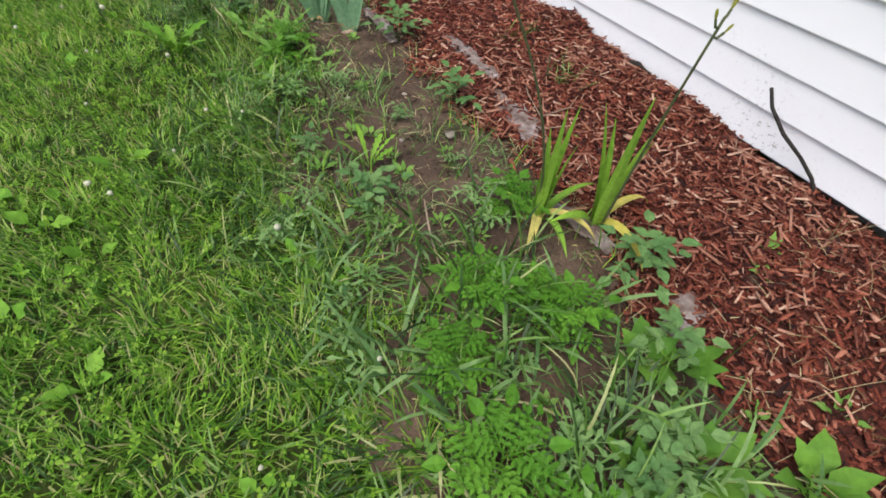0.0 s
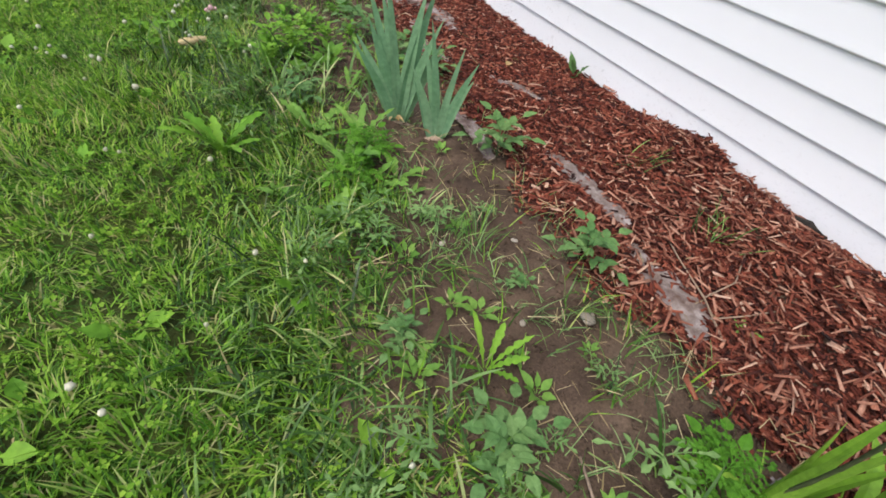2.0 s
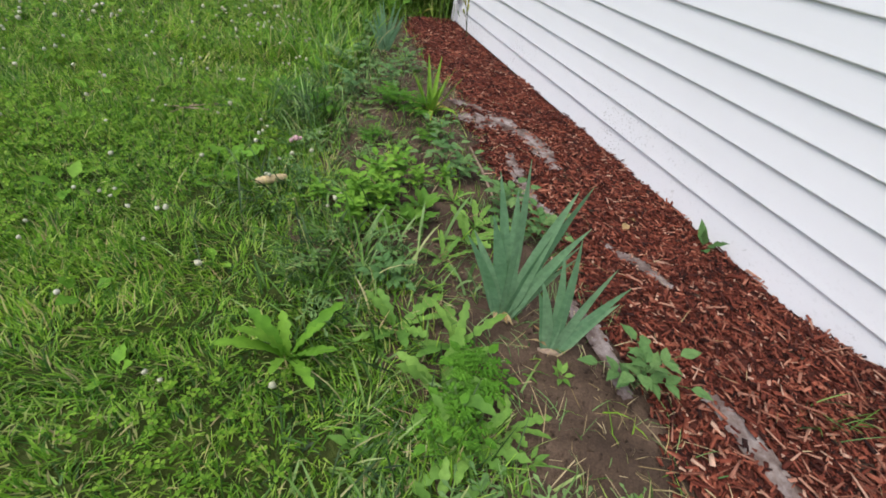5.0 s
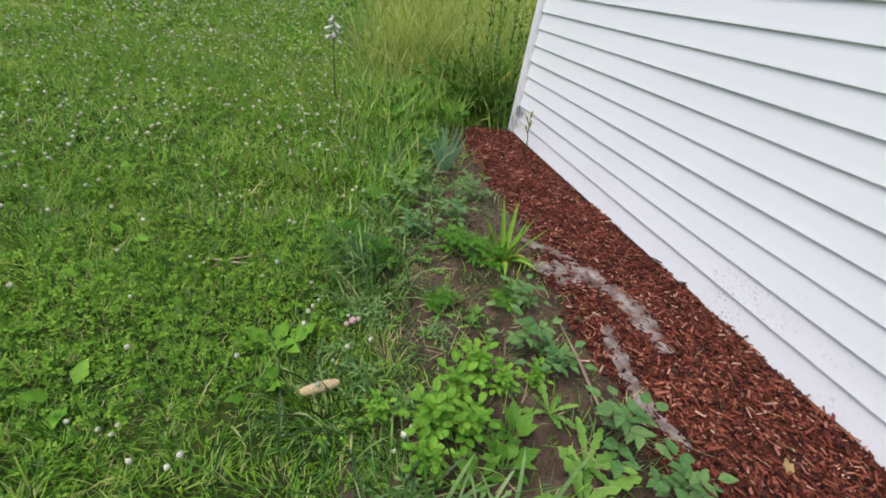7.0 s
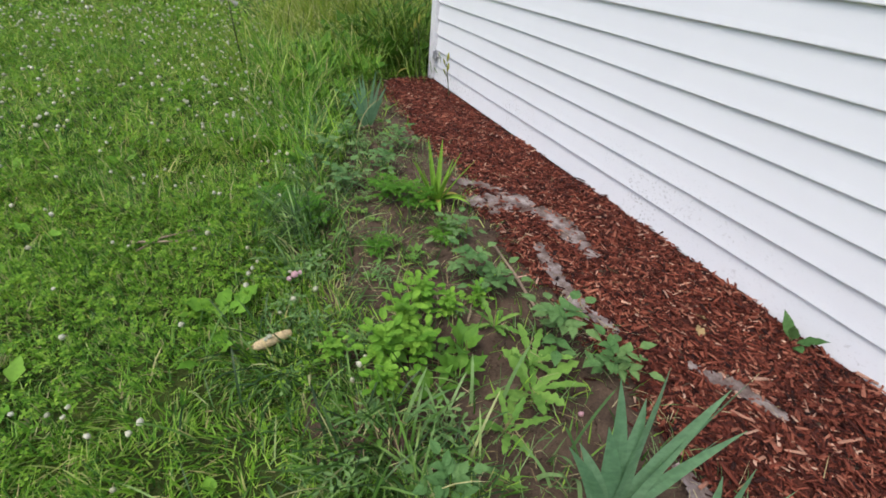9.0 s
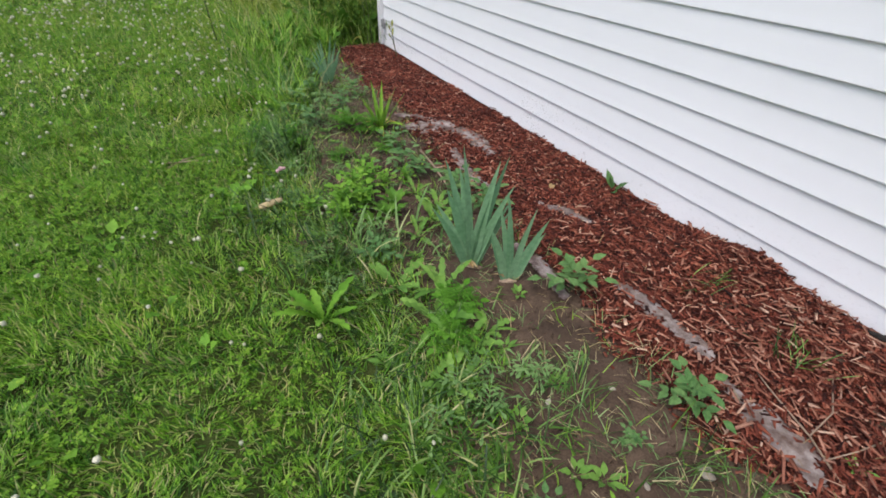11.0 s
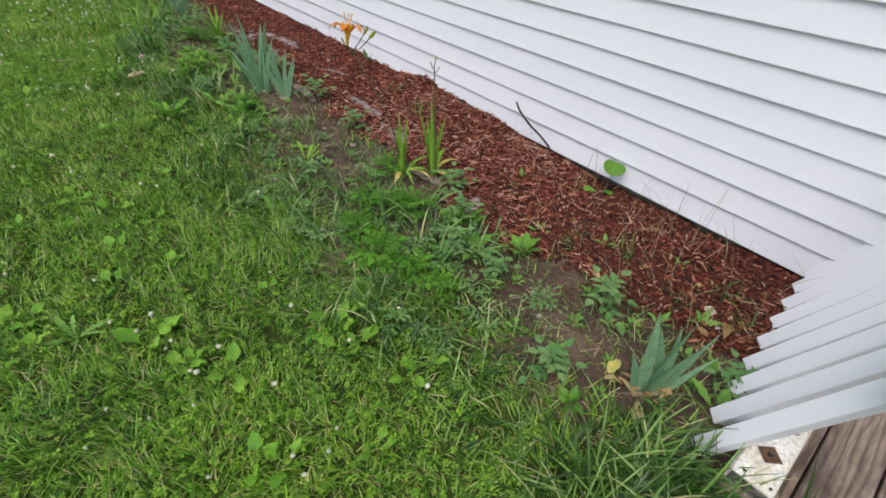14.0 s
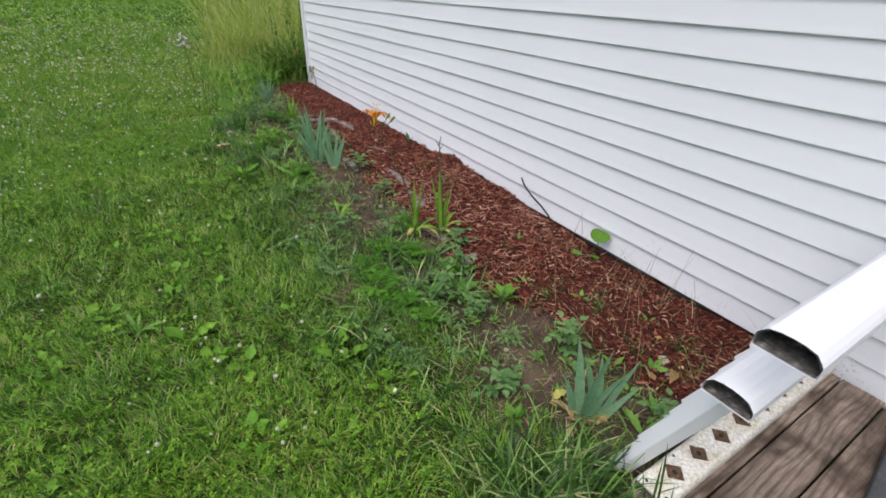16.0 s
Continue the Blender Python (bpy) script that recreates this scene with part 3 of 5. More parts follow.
for i in range(9):
    x = -1.125 + 0.143 * i
    foot = Vector((x, -6.955 + 0.009 * i, 0.005))
    head = Vector((x + 0.012, -7.162, 0.60))
    d = head - foot
    bm = box((-0.024, -0.024, 0), (0.024, 0.024, d.length), 0.003)
    turn = d.to_track_quat("Z", "Y").to_matrix().to_4x4() @ pose(0, 0, 0, 0, 0, 45)
    bmesh.ops.transform(bm, matrix=Matrix.Translation(foot) @ turn, verts=bm.verts)
    part("baluster", bm, RAIL, railing)

stand = thing("folding_frame", pose(-0.74, -7.50, 0.048, 0, 0, 7), "dark grey metal folding frame lying on the deck boards", "metal frame")
part("side_bar", box((-0.06, -0.02, 0), (0.52, 0.05, 0.035), 0.006), GREY_METAL, stand)
part("side_bar", box((-0.06, -0.26, 0), (0.52, -0.19, 0.035), 0.006), GREY_METAL, stand)
part("cross_bar", box((-0.06, -0.19, 0.004), (0.0, -0.02, 0.031), 0.006), GREY_METAL, stand)
part("panel", box((0.08, -0.075, 0.012), (0.5, -0.022, 0.040), 0.004), GREY_METAL, stand)
bm = bmesh.new()
tube(bm, [(0.03, -0.185, 0.03), (0.2, -0.12, 0.05), (0.36, -0.06, 0.06)], 0.012, 8)
part("brace", bm, GREY_METAL, stand, "", True)
bm = bmesh.new()
tube(bm, [(0.0, -0.06, 0.05), (0.10, -0.10, 0.075), (0.2, -0.17, 0.06)], 0.014, 8)
hinge = part("hinge_arm", bm, GREY_METAL, stand, "", True)
bm = bmesh.new()
tube(bm, [(0.0, -0.01, 0.03), (0.0, -0.01, 0.048)], 0.012, 10)
part("bolt", bm, CLIP, hinge, "bare metal bolt")


# ---- irises, daylilies ----
def stands_at(x, y, turn=0.0, size=1.0):
    return pose(x, y, float(ground_z(x, y)) + 0.004, 0, 0, turn) @ Matrix.Scale(size, 4)


def iris_clump(x, y, fans, label, dry=3, wide=0.078):
    """Fans of sword leaves: (dx, dy, fan direction, leaves, height, spread)."""
    root = thing("iris_clump", stands_at(x, y), label, "iris", "irises in the bed")
    for dx, dy, az, count, height, spread, lean in fans:
        for i in range(count):
            s = i / (count - 1) * 2 - 1
            bm = bmesh.new()
            tall = height * (1 - 0.38 * abs(s) ** 1.4) * rnd.uniform(0.86, 1.05)
            up = 90 - abs(s) * spread - rnd.uniform(0, 5)
            face = az if s >= 0 else az + 180
            leaf(bm, (dx + 0.022 * s * math.cos(radians(az)), dy + 0.022 * s * math.sin(radians(az)), 0), face + rnd.uniform(-10, 10), up, tall, wide * height * rnd.uniform(0.85, 1.15), "blade", 4 + 12 * abs(s) + lean, 0.12, 9, 90 + rnd.uniform(-22, 22), 0.05)
            part("leaf", bm, IRIS, root)
        bm = bmesh.new()
        tube(bm, [(dx - 0.05 * math.cos(radians(az)), dy - 0.05 * math.sin(radians(az)), -0.012), (dx, dy, 0.002), (dx + 0.05 * math.cos(radians(az)), dy + 0.05 * math.sin(radians(az)), -0.012)], [0.008, 0.013, 0.008], 7)
        part("rhizome", bm, TWIG, root, "brown rhizome at the soil", True)
    for i in range(dry):
        bm = bmesh.new()
        dx, dy, az = fans[i % len(fans)][:3]
        leaf(bm, (dx + rnd.uniform(-0.03, 0.03), dy + rnd.uniform(-0.03, 0.03), 0.01), rnd.uniform(0, 360), rnd.uniform(10, 60), rnd.uniform(0.05, 0.10), 0.018, "blade", 70, 0.5, 6, rnd.uniform(-60, 60), 0.4)
        part("dry_leaf", bm, DRY, root, "withered brown leaf")
    return root


iris_clump(-1.045, -3.71, ((-0.044, 0.07, 158, 11, 0.55, 14, 2), (0.052, -0.075, 152, 7, 0.40, 11, 3)), "two blue-green iris fans with brown withered leaves at their base", 6)
iris_clump(-0.92, -0.97, ((0, 0, 190, 9, 0.4, 18, 2),), "small blue-green iris fan near the wall corner", 1)
iris_clump(-1.085, -6.74, ((0.0, 0.0, 140, 4, 0.42, 8, 0), (0.05, -0.035, 138, 5, 0.36, 15, 1)), "low blue-green iris fan with brown tips beside the deck", 9, 0.085)


def daylily_clump(x, y, leaves, tall, label, yellow=2, turn=0.0, up0=84):
    root = thing("daylily_clump", stands_at(x, y, turn), label, "daylily", "daylilies in the bed")
    for i in range(leaves):
        bm = bmesh.new()
        az = 137.5 * i + rnd.uniform(-15, 15)
        up = up0 + rnd.uniform(-9, 4) if i < leaves * 0.6 else rnd.uniform(52, 68)
        leaf(bm, (0.014 * math.cos(radians(az)), 0.014 * math.sin(radians(az)), 0), az, up, tall * rnd.uniform(0.72, 1.08) * (1 if i < leaves * 0.6 else 0.62), 0.029 * rnd.uniform(0.8, 1.2), "blade", 9 if i < leaves * 0.6 else 88, 0.45, 9, rnd.uniform(-15, 15))
        part("leaf", bm, DAYLILY, root)
    for i in range(yellow):
        bm = bmesh.new()
        leaf(bm, (0, 0, 0.01), 205 + 70 * i + rnd.uniform(-20, 20), 55, tall * 0.55, 0.03, "blade", 120, 0.35, 9, rnd.uniform(-15, 15))
        part("yellow_leaf", bm, YELLOW, root, "yellowed drooping leaf")
    return root


daylily_clump(-0.93, -5.16, 8, 0.40, "upright green daylily leaves with yellowing outer ones in the mulch edge", 2, 20, 88)
daylily_clump(-0.79, -5.26, 7, 0.45, "upright green daylily leaves with one bright yellow leaf", 2, 75, 88)
daylily_clump(-0.90, -2.14, 16, 0.31, "arching yellow-green daylily clump in the soil strip", 5, 0, 72)
daylily_clump(-0.12, 0.28, 8, 0.42, "daylily leaves at the foot of the corner post", 1, 0, 70)


def bud(bm, base, d, size):
    d = Vector(d).normalized()
    b = Vector(base)
    tube(bm, [b, b + d * size * 0.25, b + d * size * 0.6, b + d * size * 0.9, b + d * size], [size * 0.06, size * 0.13, size * 0.15, size * 0.1, size * 0.02], 8)


def lily_scape(base, top_, label, flower, buds, bow=(0.0, 0.0)):
    """A daylily's flower stalk with buds, and an open flower at its tip if there is one."""
    b = Vector((base[0], base[1], float(ground_z(*base))))
    root = thing("daylily_scape", Matrix.Translation(b), label, "flower stalk")
    t = Vector(top_) - b
    bend = Vector((t.x * 0.35 + bow[0], t.y * 0.35 + bow[1], t.z * 0.5))
    pts = [Vector((0, 0, 0)) * (1 - s) ** 2 + 2 * s * (1 - s) * bend + t * s * s for s in [i / 8 for i in range(9)]]
    bm = bmesh.new()
    tube(bm, pts, [0.0042 - 0.0018 * i / 8 for i in range(9)], 7)
    for fork, tip, size in buds:
        a = pts[-1].lerp(pts[-3], fork)
        tube(bm, [a, a.lerp(a + Vector(tip), 0.5) + Vector((0, 0, -0.006)), a + Vector(tip)], [0.0028, 0.0024, 0.0024], 6)
    part("stalk", bm, STALK, root, "thin grey-green stalk", True)
    for fork, tip, size in buds:
        a = pts[-1].lerp(pts[-3], fork)
        bm = bmesh.new()
        bud(bm, a + Vector(tip), Vector(tip) + Vector((0, 0, 0.02)), size)
        part("bud", bm, BUD, root, "closed yellow-green bud", True)
    if flower:
        bm = bmesh.new()
        d = Vector(flower).normalized()
        bm2 = bmesh.new()
        tube(bm2, [pts[-1], pts[-1] + d * 0.025, pts[-1] + d * 0.055, pts[-1] + d * 0.08], [0.006, 0.008, 0.014, 0.026], 12)
        part("throat", bm2, THROAT, root, "yellow flower throat", True)
        c = pts[-1] + d * 0.05
        right = d.orthogonal().normalized()
        for k in range(6):
            bm = bmesh.new()
            r = (right * math.cos(k * 1.0472) + d.cross(right) * math.sin(k * 1.0472)).normalized()
            wide = 0.034 if k % 2 else 0.022
            rows = []
            for i in range(9):
                s = i / 8
                curl = s * 1.9
                p = c + d * (0.042 * math.sin(min(curl, 1.9)) * (1 - 0.25 * s)) + r * (0.013 + 0.070 * s ** 1.1) - d * 0.055 * max(0, s - 0.55)
                w = wide * SHAPES["petal"](s) * 0.55
                side = d.cross(r).normalized()
                wav = 0.004 * math.sin(i * 2.4 + k)
                rows.append([bm.verts.new(p + side * w + d * (0.004 + wav)), bm.verts.new(p), bm.verts.new(p - side * w + d * (0.004 - wav))])
            for q, w in zip(rows, rows[1:]):
                bm.faces.new((q[0], q[1], w[1], w[0])), bm.faces.new((q[1], q[2], w[2], w[1]))
            part("petal", bm, PETAL, root, "orange curled petal", True)
        for k in range(6):
            bm = bmesh.new()
            r = (right * math.cos(k * 1.05 + 0.4) + d.cross(right) * math.sin(k * 1.05 + 0.4)) * 0.02
            tube(bm, [c, c + d * 0.04 + r * 0.5, c + d * 0.075 + r], 0.0011, 4)
            part("stamen", bm, THROAT, root)
    return root


lily_scape((-0.93, -5.15), (-1.165, -5.10, 0.69), "tall daylily stalk with one open orange flower and closed buds", (0.2, 0.1, 1.0), ((0.16, (0.03, -0.06, 0.08), 0.045), (0.2, (0.035, -0.085, 0.075), 0.052), (0.05, (-0.012, 0.01, 0.012), 0.03)), (0.06, -0.05))
lily_scape((-0.79, -5.28), (-0.92, -5.40, 0.65), "thin leaning daylily stalk with a small green bud cluster", None, ((0.0, (0.006, 0.0, 0.012), 0.022), (0.1, (-0.012, 0.004, 0.012), 0.018), (0.2, (0.012, -0.008, 0.008), 0.016)))
for x, y, h in ((-0.2, 0.02, 0.42), (-0.14, 0.08, 0.46), (-0.07, -0.42, 0.26), (-0.10, -0.5, 0.2)):
    z = float(ground_z(x, y)) + h
    lily_scape((x + 0.02, y + 0.02), (x - 0.03, y, z), "daylily stalk with pale yellow-green buds near the wall corner", None, ((0.0, (0.004, 0.0, 0.02), 0.07), (0.3, (-0.02, -0.008, 0.02), 0.05)))


# ---- weeds with leaves of their own ----
def soft_weed(name, label, category, material, leaves, size, pairs, up=50, shape="lobed", fine=False, tall=0.1, group=""):
    root = thing(name, pose(0, 0, 0), label, category, group)
    bm = bmesh.new()
    tube(bm, [(0, 0, -0.005), (0.006, 0.004, tall * 0.5), (0.0, 0.01, tall)], [0.0032, 0.0028, 0.002], 6)
    part("stem", bm, STALK, root, "", True)
    for i in range(leaves):
        bm = bmesh.new()
        s = i / max(1, leaves - 1)
        compound(bm, (0, 0, 0.01 + tall * s), 137.5 * i + rnd.uniform(-20, 20), up + 25 * s + rnd.uniform(-10, 10), size * (1 - 0.3 * s) * rnd.uniform(0.85, 1.15), pairs, size * 0.34, shape, 45, fine)
        part("leaf", bm, material, root)
    return root


def rosette(name, label, category, material, leaves, length, width, shape, up=38, droop=50, group="", stem=0.0, wave=0.25):
    root = thing(name, pose(0, 0, 0), label, category, group)
    for i in range(leaves):
        bm = bmesh.new()
        az = 137.5 * i + rnd.uniform(-20, 20)
        leaf(bm, (0.006 * math.cos(radians(az)), 0.006 * math.sin(radians(az)), 0.0), az, up + 25 * i / leaves + rnd.uniform(-12, 12), length * rnd.uniform(0.65, 1.1), width * rnd.uniform(0.8, 1.15), shape, droop + rnd.uniform(-15, 15), 0.25, 14 if shape == "lobed" else 8, rnd.uniform(-18, 18), wave, stem * rnd.uniform(0.7, 1.2))
        part("leaf", bm, material, root, "", True)
    return root


def settle(makers, places):
    """Puts one made plant at each place (x, y, turn, size): the first uses of each maker are kept, the others copied."""
    for i, (x, y, turn, size) in enumerate(places):
        proto = makers[i % len(makers)]
        m = stands_at(x, y, turn, size)
        if i < len(makers):
            proto.matrix_basis = m
        else:
            s = proto.scale.copy()
            copy_thing(proto, stands_at(x, y, turn, size) @ Matrix.Diagonal((1 / s[0], 1 / s[1], 1 / s[2], 1)))


settle([soft_weed("potato_weed", "soft green weed with toothed paired leaflets on bare soil", "weed", TOMATO, 7, 0.15, 2, 40, "ovate", False, 0.09, "soft weeds") for _ in range(3)],
       ((-0.825, -3.955, 20, 0.95), (-0.834, -4.50, 140, 0.8), (-0.875, -3.12, 80, 1.0), (-0.81, -3.31, 10, 0.85), (-0.80, -5.44, 200, 0.85), (-1.343, -4.88, 60, 0.75), (-0.845, -6.415, 250, 0.85), (-1.268, -6.495, 30, 0.75),
        (-0.99, -2.71, 170, 0.9), (-0.96, -2.84, 40, 0.8), (-0.945, -2.46, 200, 0.8), (-1.05, -1.75, 120, 0.9), (-0.87, -1.44, 20, 0.9), (-1.29, -1.49, 70, 0.95), (-1.08, -4.51, 10, 0.34), (-1.426, -4.56, 90, 0.5),
        (-1.10, -5.80, 200, 0.75), (-1.08, -6.03, 20, 0.65), (-0.91, -5.65, 130, 0.75), (-1.18, -5.84, 260, 0.6), (-1.0, -0.75, 40, 1.0), (-1.30, -1.9, 70, 0.9), (-1.12, -1.2, 300, 0.8), (-0.82, -6.93, 200, 0.7), (-1.42, -3.45, 10, 0.7)))
places = []
for y0, y1, count in ((-6.3, -4.75, 34), (-3.55, -1.1, 34), (-4.3, -3.6, 8)):
    for _ in range(count):
        y = rnd.uniform(y0, y1)
        places.append((float(np.interp(y, *LAWN_EDGE)) + rnd.uniform(-0.22, 0.42), y, rnd.uniform(0, 360), rnd.uniform(0.6, 1.15)))
settle([soft_weed("small_weed", "small grey-green weed with toothed leaflets in the soil strip", "weed", GREYISH, 5, 0.085, 2, 34, "lobed", False, 0.035, "small weeds") for _ in range(3)], places)
settle([soft_weed("ferny_weed", "bright green ferny weed with finely cut leaves", "weed", FERNY, 6, 0.115, 4, 42, "ovate", True, 0.05, "ferny weeds") for _ in range(2)],
       ((-1.235, -5.32, 0, 1.0), (-1.08, -5.485, 90, 0.95), (-1.38, -5.455, 200, 0.9), (-0.985, -5.09, 40, 0.9), (-1.405, -5.68, 150, 1.1), (-1.113, -5.395, 260, 0.75), (-1.07, -2.075, 310, 1.1), (-0.99, -2.16, 20, 0.9), (-1.29, -2.45, 100, 0.6), (-1.35, -5.85, 0, 0.9), (-1.28, -3.86, 210, 0.9), (-1.37, -3.96, 60, 0.8), (-0.99, -2.45, 120, 0.7), (-1.5, -2.1, 30, 1.0), (-1.62, -1.95, 170, 1.0), (-1.30, -5.98, 80, 0.7), (-1.13, -2.0, 240, 0.8)))
settle([soft_weed("celery_weed", "bright yellow-green weed with three-lobed leaves on dark soil", "weed", LIME, 12, 0.10, 2, 55, "round", False, 0.10, "celery-leaved weeds") for _ in range(2)],
       ((-1.44, -3.03, 0, 1.0), (-1.25, -2.84, 80, 0.9), (-1.35, -2.93, 160, 1.0), (-1.34, -3.05, 230, 0.9), (-1.47, -3.13, 300, 0.8), (-1.18, -2.9, 40, 0.7), (-1.05, -2.88, 110, 0.6), (-1.58, -2.95, 190, 0.6)))
settle([rosette("dandelion", "dandelion rosette with deeply toothed green leaves", "dandelion", PALE, 8, 0.155, 0.06, "lobed", 30, 40, "dandelions") for _ in range(2)],
       ((-1.354, -3.845, 70, 1.25), (-1.27, -3.72, 160, 1.05), (-1.42, -3.62, 40, 1.1), (-1.33, -4.0, 280, 0.95), (-1.22, -3.98, 10, 0.7), (-1.44, -4.12, 330, 0.8), (-1.07, -3.27, 20, 1.15), (-1.035, -2.985, 250, 0.7), (-1.0, -3.17, 90, 0.9), (-1.2, -3.36, 130, 0.8), (-2.5, -5.3, 10, 0.8), (-1.29, -2.5, 200, 0.55)))
lawn_dandelion = rosette("dandelion", "yellow-green dandelion rosette with lobed leaves in the lawn edge", "dandelion", LIME, 10, 0.15, 0.055, "lobed", 48, 45, "dandelions")
lawn_dandelion.matrix_basis = stands_at(-1.72, -3.65, 0, 1.3)
soil_rosette = rosette("wild_lettuce", "yellow-green rosette of wavy rounded leaves on bare soil", "weed", LIME, 8, 0.12, 0.038, "lobed", 46, 30, "", 0.02, 0.4)
soil_rosette.matrix_basis = stands_at(-1.276, -4.70, 40, 1.0)
settle([rosette("broadleaf_dock", "clump of broad green dock leaves among the weeds", "dock", BROAD, 7, 0.11, 0.055, "ovate", 50, 45, "broad-leaved weeds", 0.04) for _ in range(3)],
       ((-1.25, -3.155, 0, 0.85), (-1.19, -3.06, 60, 0.8), (-1.33, -3.17, 200, 0.6), (-0.99, -5.65, 40, 0.85), (-0.93, -5.70, 170, 0.8), (-1.05, -5.87, 300, 0.9), (-0.875, -6.01, 20, 0.95), (-1.177, -5.82, 90, 0.7), (-1.42, -2.98, 20, 0.7), (-1.3, -6.62, 70, 0.55), (-1.45, -1.5, 30, 0.9), (-1.25, -1.2, 90, 1.0), (-1.35, -0.75, 0, 1.1), (-1.15, -0.45, 180, 1.1)))
settle([rosette("plantain", "small plantain rosette with bright rounded leaves in the lawn", "plantain", LIME, 3, 0.055, 0.036, "ovate", 34, 30, "plantains in the lawn", 0.03) for _ in range(3)],
       [(rnd.uniform(-3.0, -1.55), rnd.uniform(-7.2, -1.2), rnd.uniform(0, 360), rnd.uniform(0.75, 1.35)) for _ in range(64)] + [(-1.877, -2.65, 30, 1.9), (-1.728, -5.85, 50, 1.5), (-2.23, -4.5, 0, 1.15), (-2.12, -5.1, 60, 1.15), (-2.28, -4.85, 120, 1.15), (-2.0, -4.3, 30, 1.15), (-2.35, -4.3, 200, 1.15), (-2.1, -4.7, 250, 1.15), (-2.45, -4.6, 80, 1.15), (-1.9, -2.64, 60, 1.5), (-1.74, -5.95, 0, 1.9), (-1.69, -5.79, 40, 1.7), (-2.3, -5.5, 10, 1.8)])
settle([rosette("small_seedling", "small green seedling on bare soil", "seedling", PALE, 7, 0.055, 0.022, "ovate", 38, 40, "seedlings", 0.015) for _ in range(2)],
       [(x, float(y), rnd.uniform(0, 360), rnd.uniform(0.4, 0.9)) for y in np.linspace(-6.9, -0.6, 130) for x in [float(np.interp(y, *LAWN_EDGE)) + rnd.uniform(-0.2, 0.5)]])
wall_weed = thing("wall_weed", stands_at(-0.055, -3.42), "young weed with grey-green upright leaves against the wall", "weed")
for az, up, length, roll in ((95, 62, 0.10, -50), (265, 55, 0.105, 45), (170, 72, 0.08, 20), (230, 30, 0.055, 30)):
    bm = bmesh.new()
    leaf(bm, (0, 0, 0), az, up, length, 0.036, "ovate", 14, 0.25, 9, roll, 0.3, 0.03)
    part("leaf", bm, TOMATO, wall_weed, "", True)
for x, y, turn, size in ((-0.41, -5.57, 0, 0.7), (-0.5, -5.62, 90, 0.6), (-0.57, -4.86, 40, 0.6), (-0.62, -6.72, 20, 0.9), (-0.75, -6.62, 200, 0.8), (-0.35, -6.5, 70, 0.6), (-0.5, -6.2, 130, 0.7), (-0.68, -5.95, 10, 0.8), (-0.95, -6.93, 300, 1.2), (-0.82, -6.88, 50, 1.0)):
    w = rosette("mulch_weed", "small pale weed growing through the mulch", "weed", PALE, 4, 0.08, 0.028, "ovate", 40, 40, "weeds in the mulch", 0.015)
    w.matrix_basis = stands_at(x, y, turn, size)
round_plant = thing("round_leaf_plant", stands_at(-0.12, -5.92), "young plant with one large round green leaf by the wall", "weed")
bm = bmesh.new()
tube(bm, [(0, 0, -0.01), (0.01, -0.005, 0.06), (0.035, -0.01, 0.125)], [0.003, 0.0026, 0.002], 6)
tube(bm, [(0, 0, 0.0), (-0.05, 0.02, 0.04)], [0.002, 0.0015], 5)
part("stem", bm, STALK, round_plant, "", True)
for base, az, up, size in (((0.0, -0.01, 0.13), 15, 25, 0.125), ((-0.05, 0.02, 0.04), 150, 20, 0.07), ((0.01, 0, 0.03), 250, 15, 0.06)):
    bm = bmesh.new()
    leaf(bm, base, az, up, size, size * 0.95, "round", 30, 0.12, 10, rnd.uniform(-15, 15), 0.05)
    part("leaf", bm, BROAD, round_plant, "", True)
for x, y, size in ((-1.28, -5.85, 1.0), (-1.33, -2.9, 0.8)):
    w = rosette("whorled_weed", "yellow-green whorl of narrow leaves among the weeds", "weed", BROAD, 14, 0.075, 0.013, "ovate", 30, 25, "whorled weeds")
    w.matrix_basis = stands_at(x, y, 0, size)
hosta = thing("hosta_flower", stands_at(-1.62, 0.75, 0, 1.12), "pale hosta flower stalk with hanging white bells", "flower stalk")
bm = bmesh.new()
tube(bm, [(0, 0, 0), (-0.02, 0.02, 0.35), (-0.03, 0.03, 0.68)], [0.006, 0.005, 0.003], 6)
part("stalk", bm, STALK, hosta, "", True)
for k in range(8):
    bm = bmesh.new()
    a = k * 2.4
    p = Vector((-0.028, 0.028, 0.50 + 0.022 * k))
    out = Vector((math.cos(a), math.sin(a), -0.7)).normalized()
    tube(bm, [p, p + out * 0.03, p + out * 0.06, p + out * 0.075], [0.004, 0.008, 0.014, 0.022], 7)
    part("bell", bm, WHITE_PETAL, hosta, "white drooping bell", True)


def tuft(x, y, count, tall, label, spread=0.09, wide=0.007, material=COARSE):
    px, py = x + rng.normal(0, spread, count), y + rng.normal(0, spread, count)
    vv, ff = blades(px, py, ground_z(px, py), tall * rng.uniform(0.5, 1.1, count), wide * rng.uniform(0.6, 1.3, count), rng.uniform(0.05, 0.75, count), rng.uniform(0.4, 1.5, count), 5)
    ob = new("grass_tuft", mesh_of("grass_tuft", vv, ff, material, True))
    return tagged(ob, label, "grass", "grass tufts", "stuff")


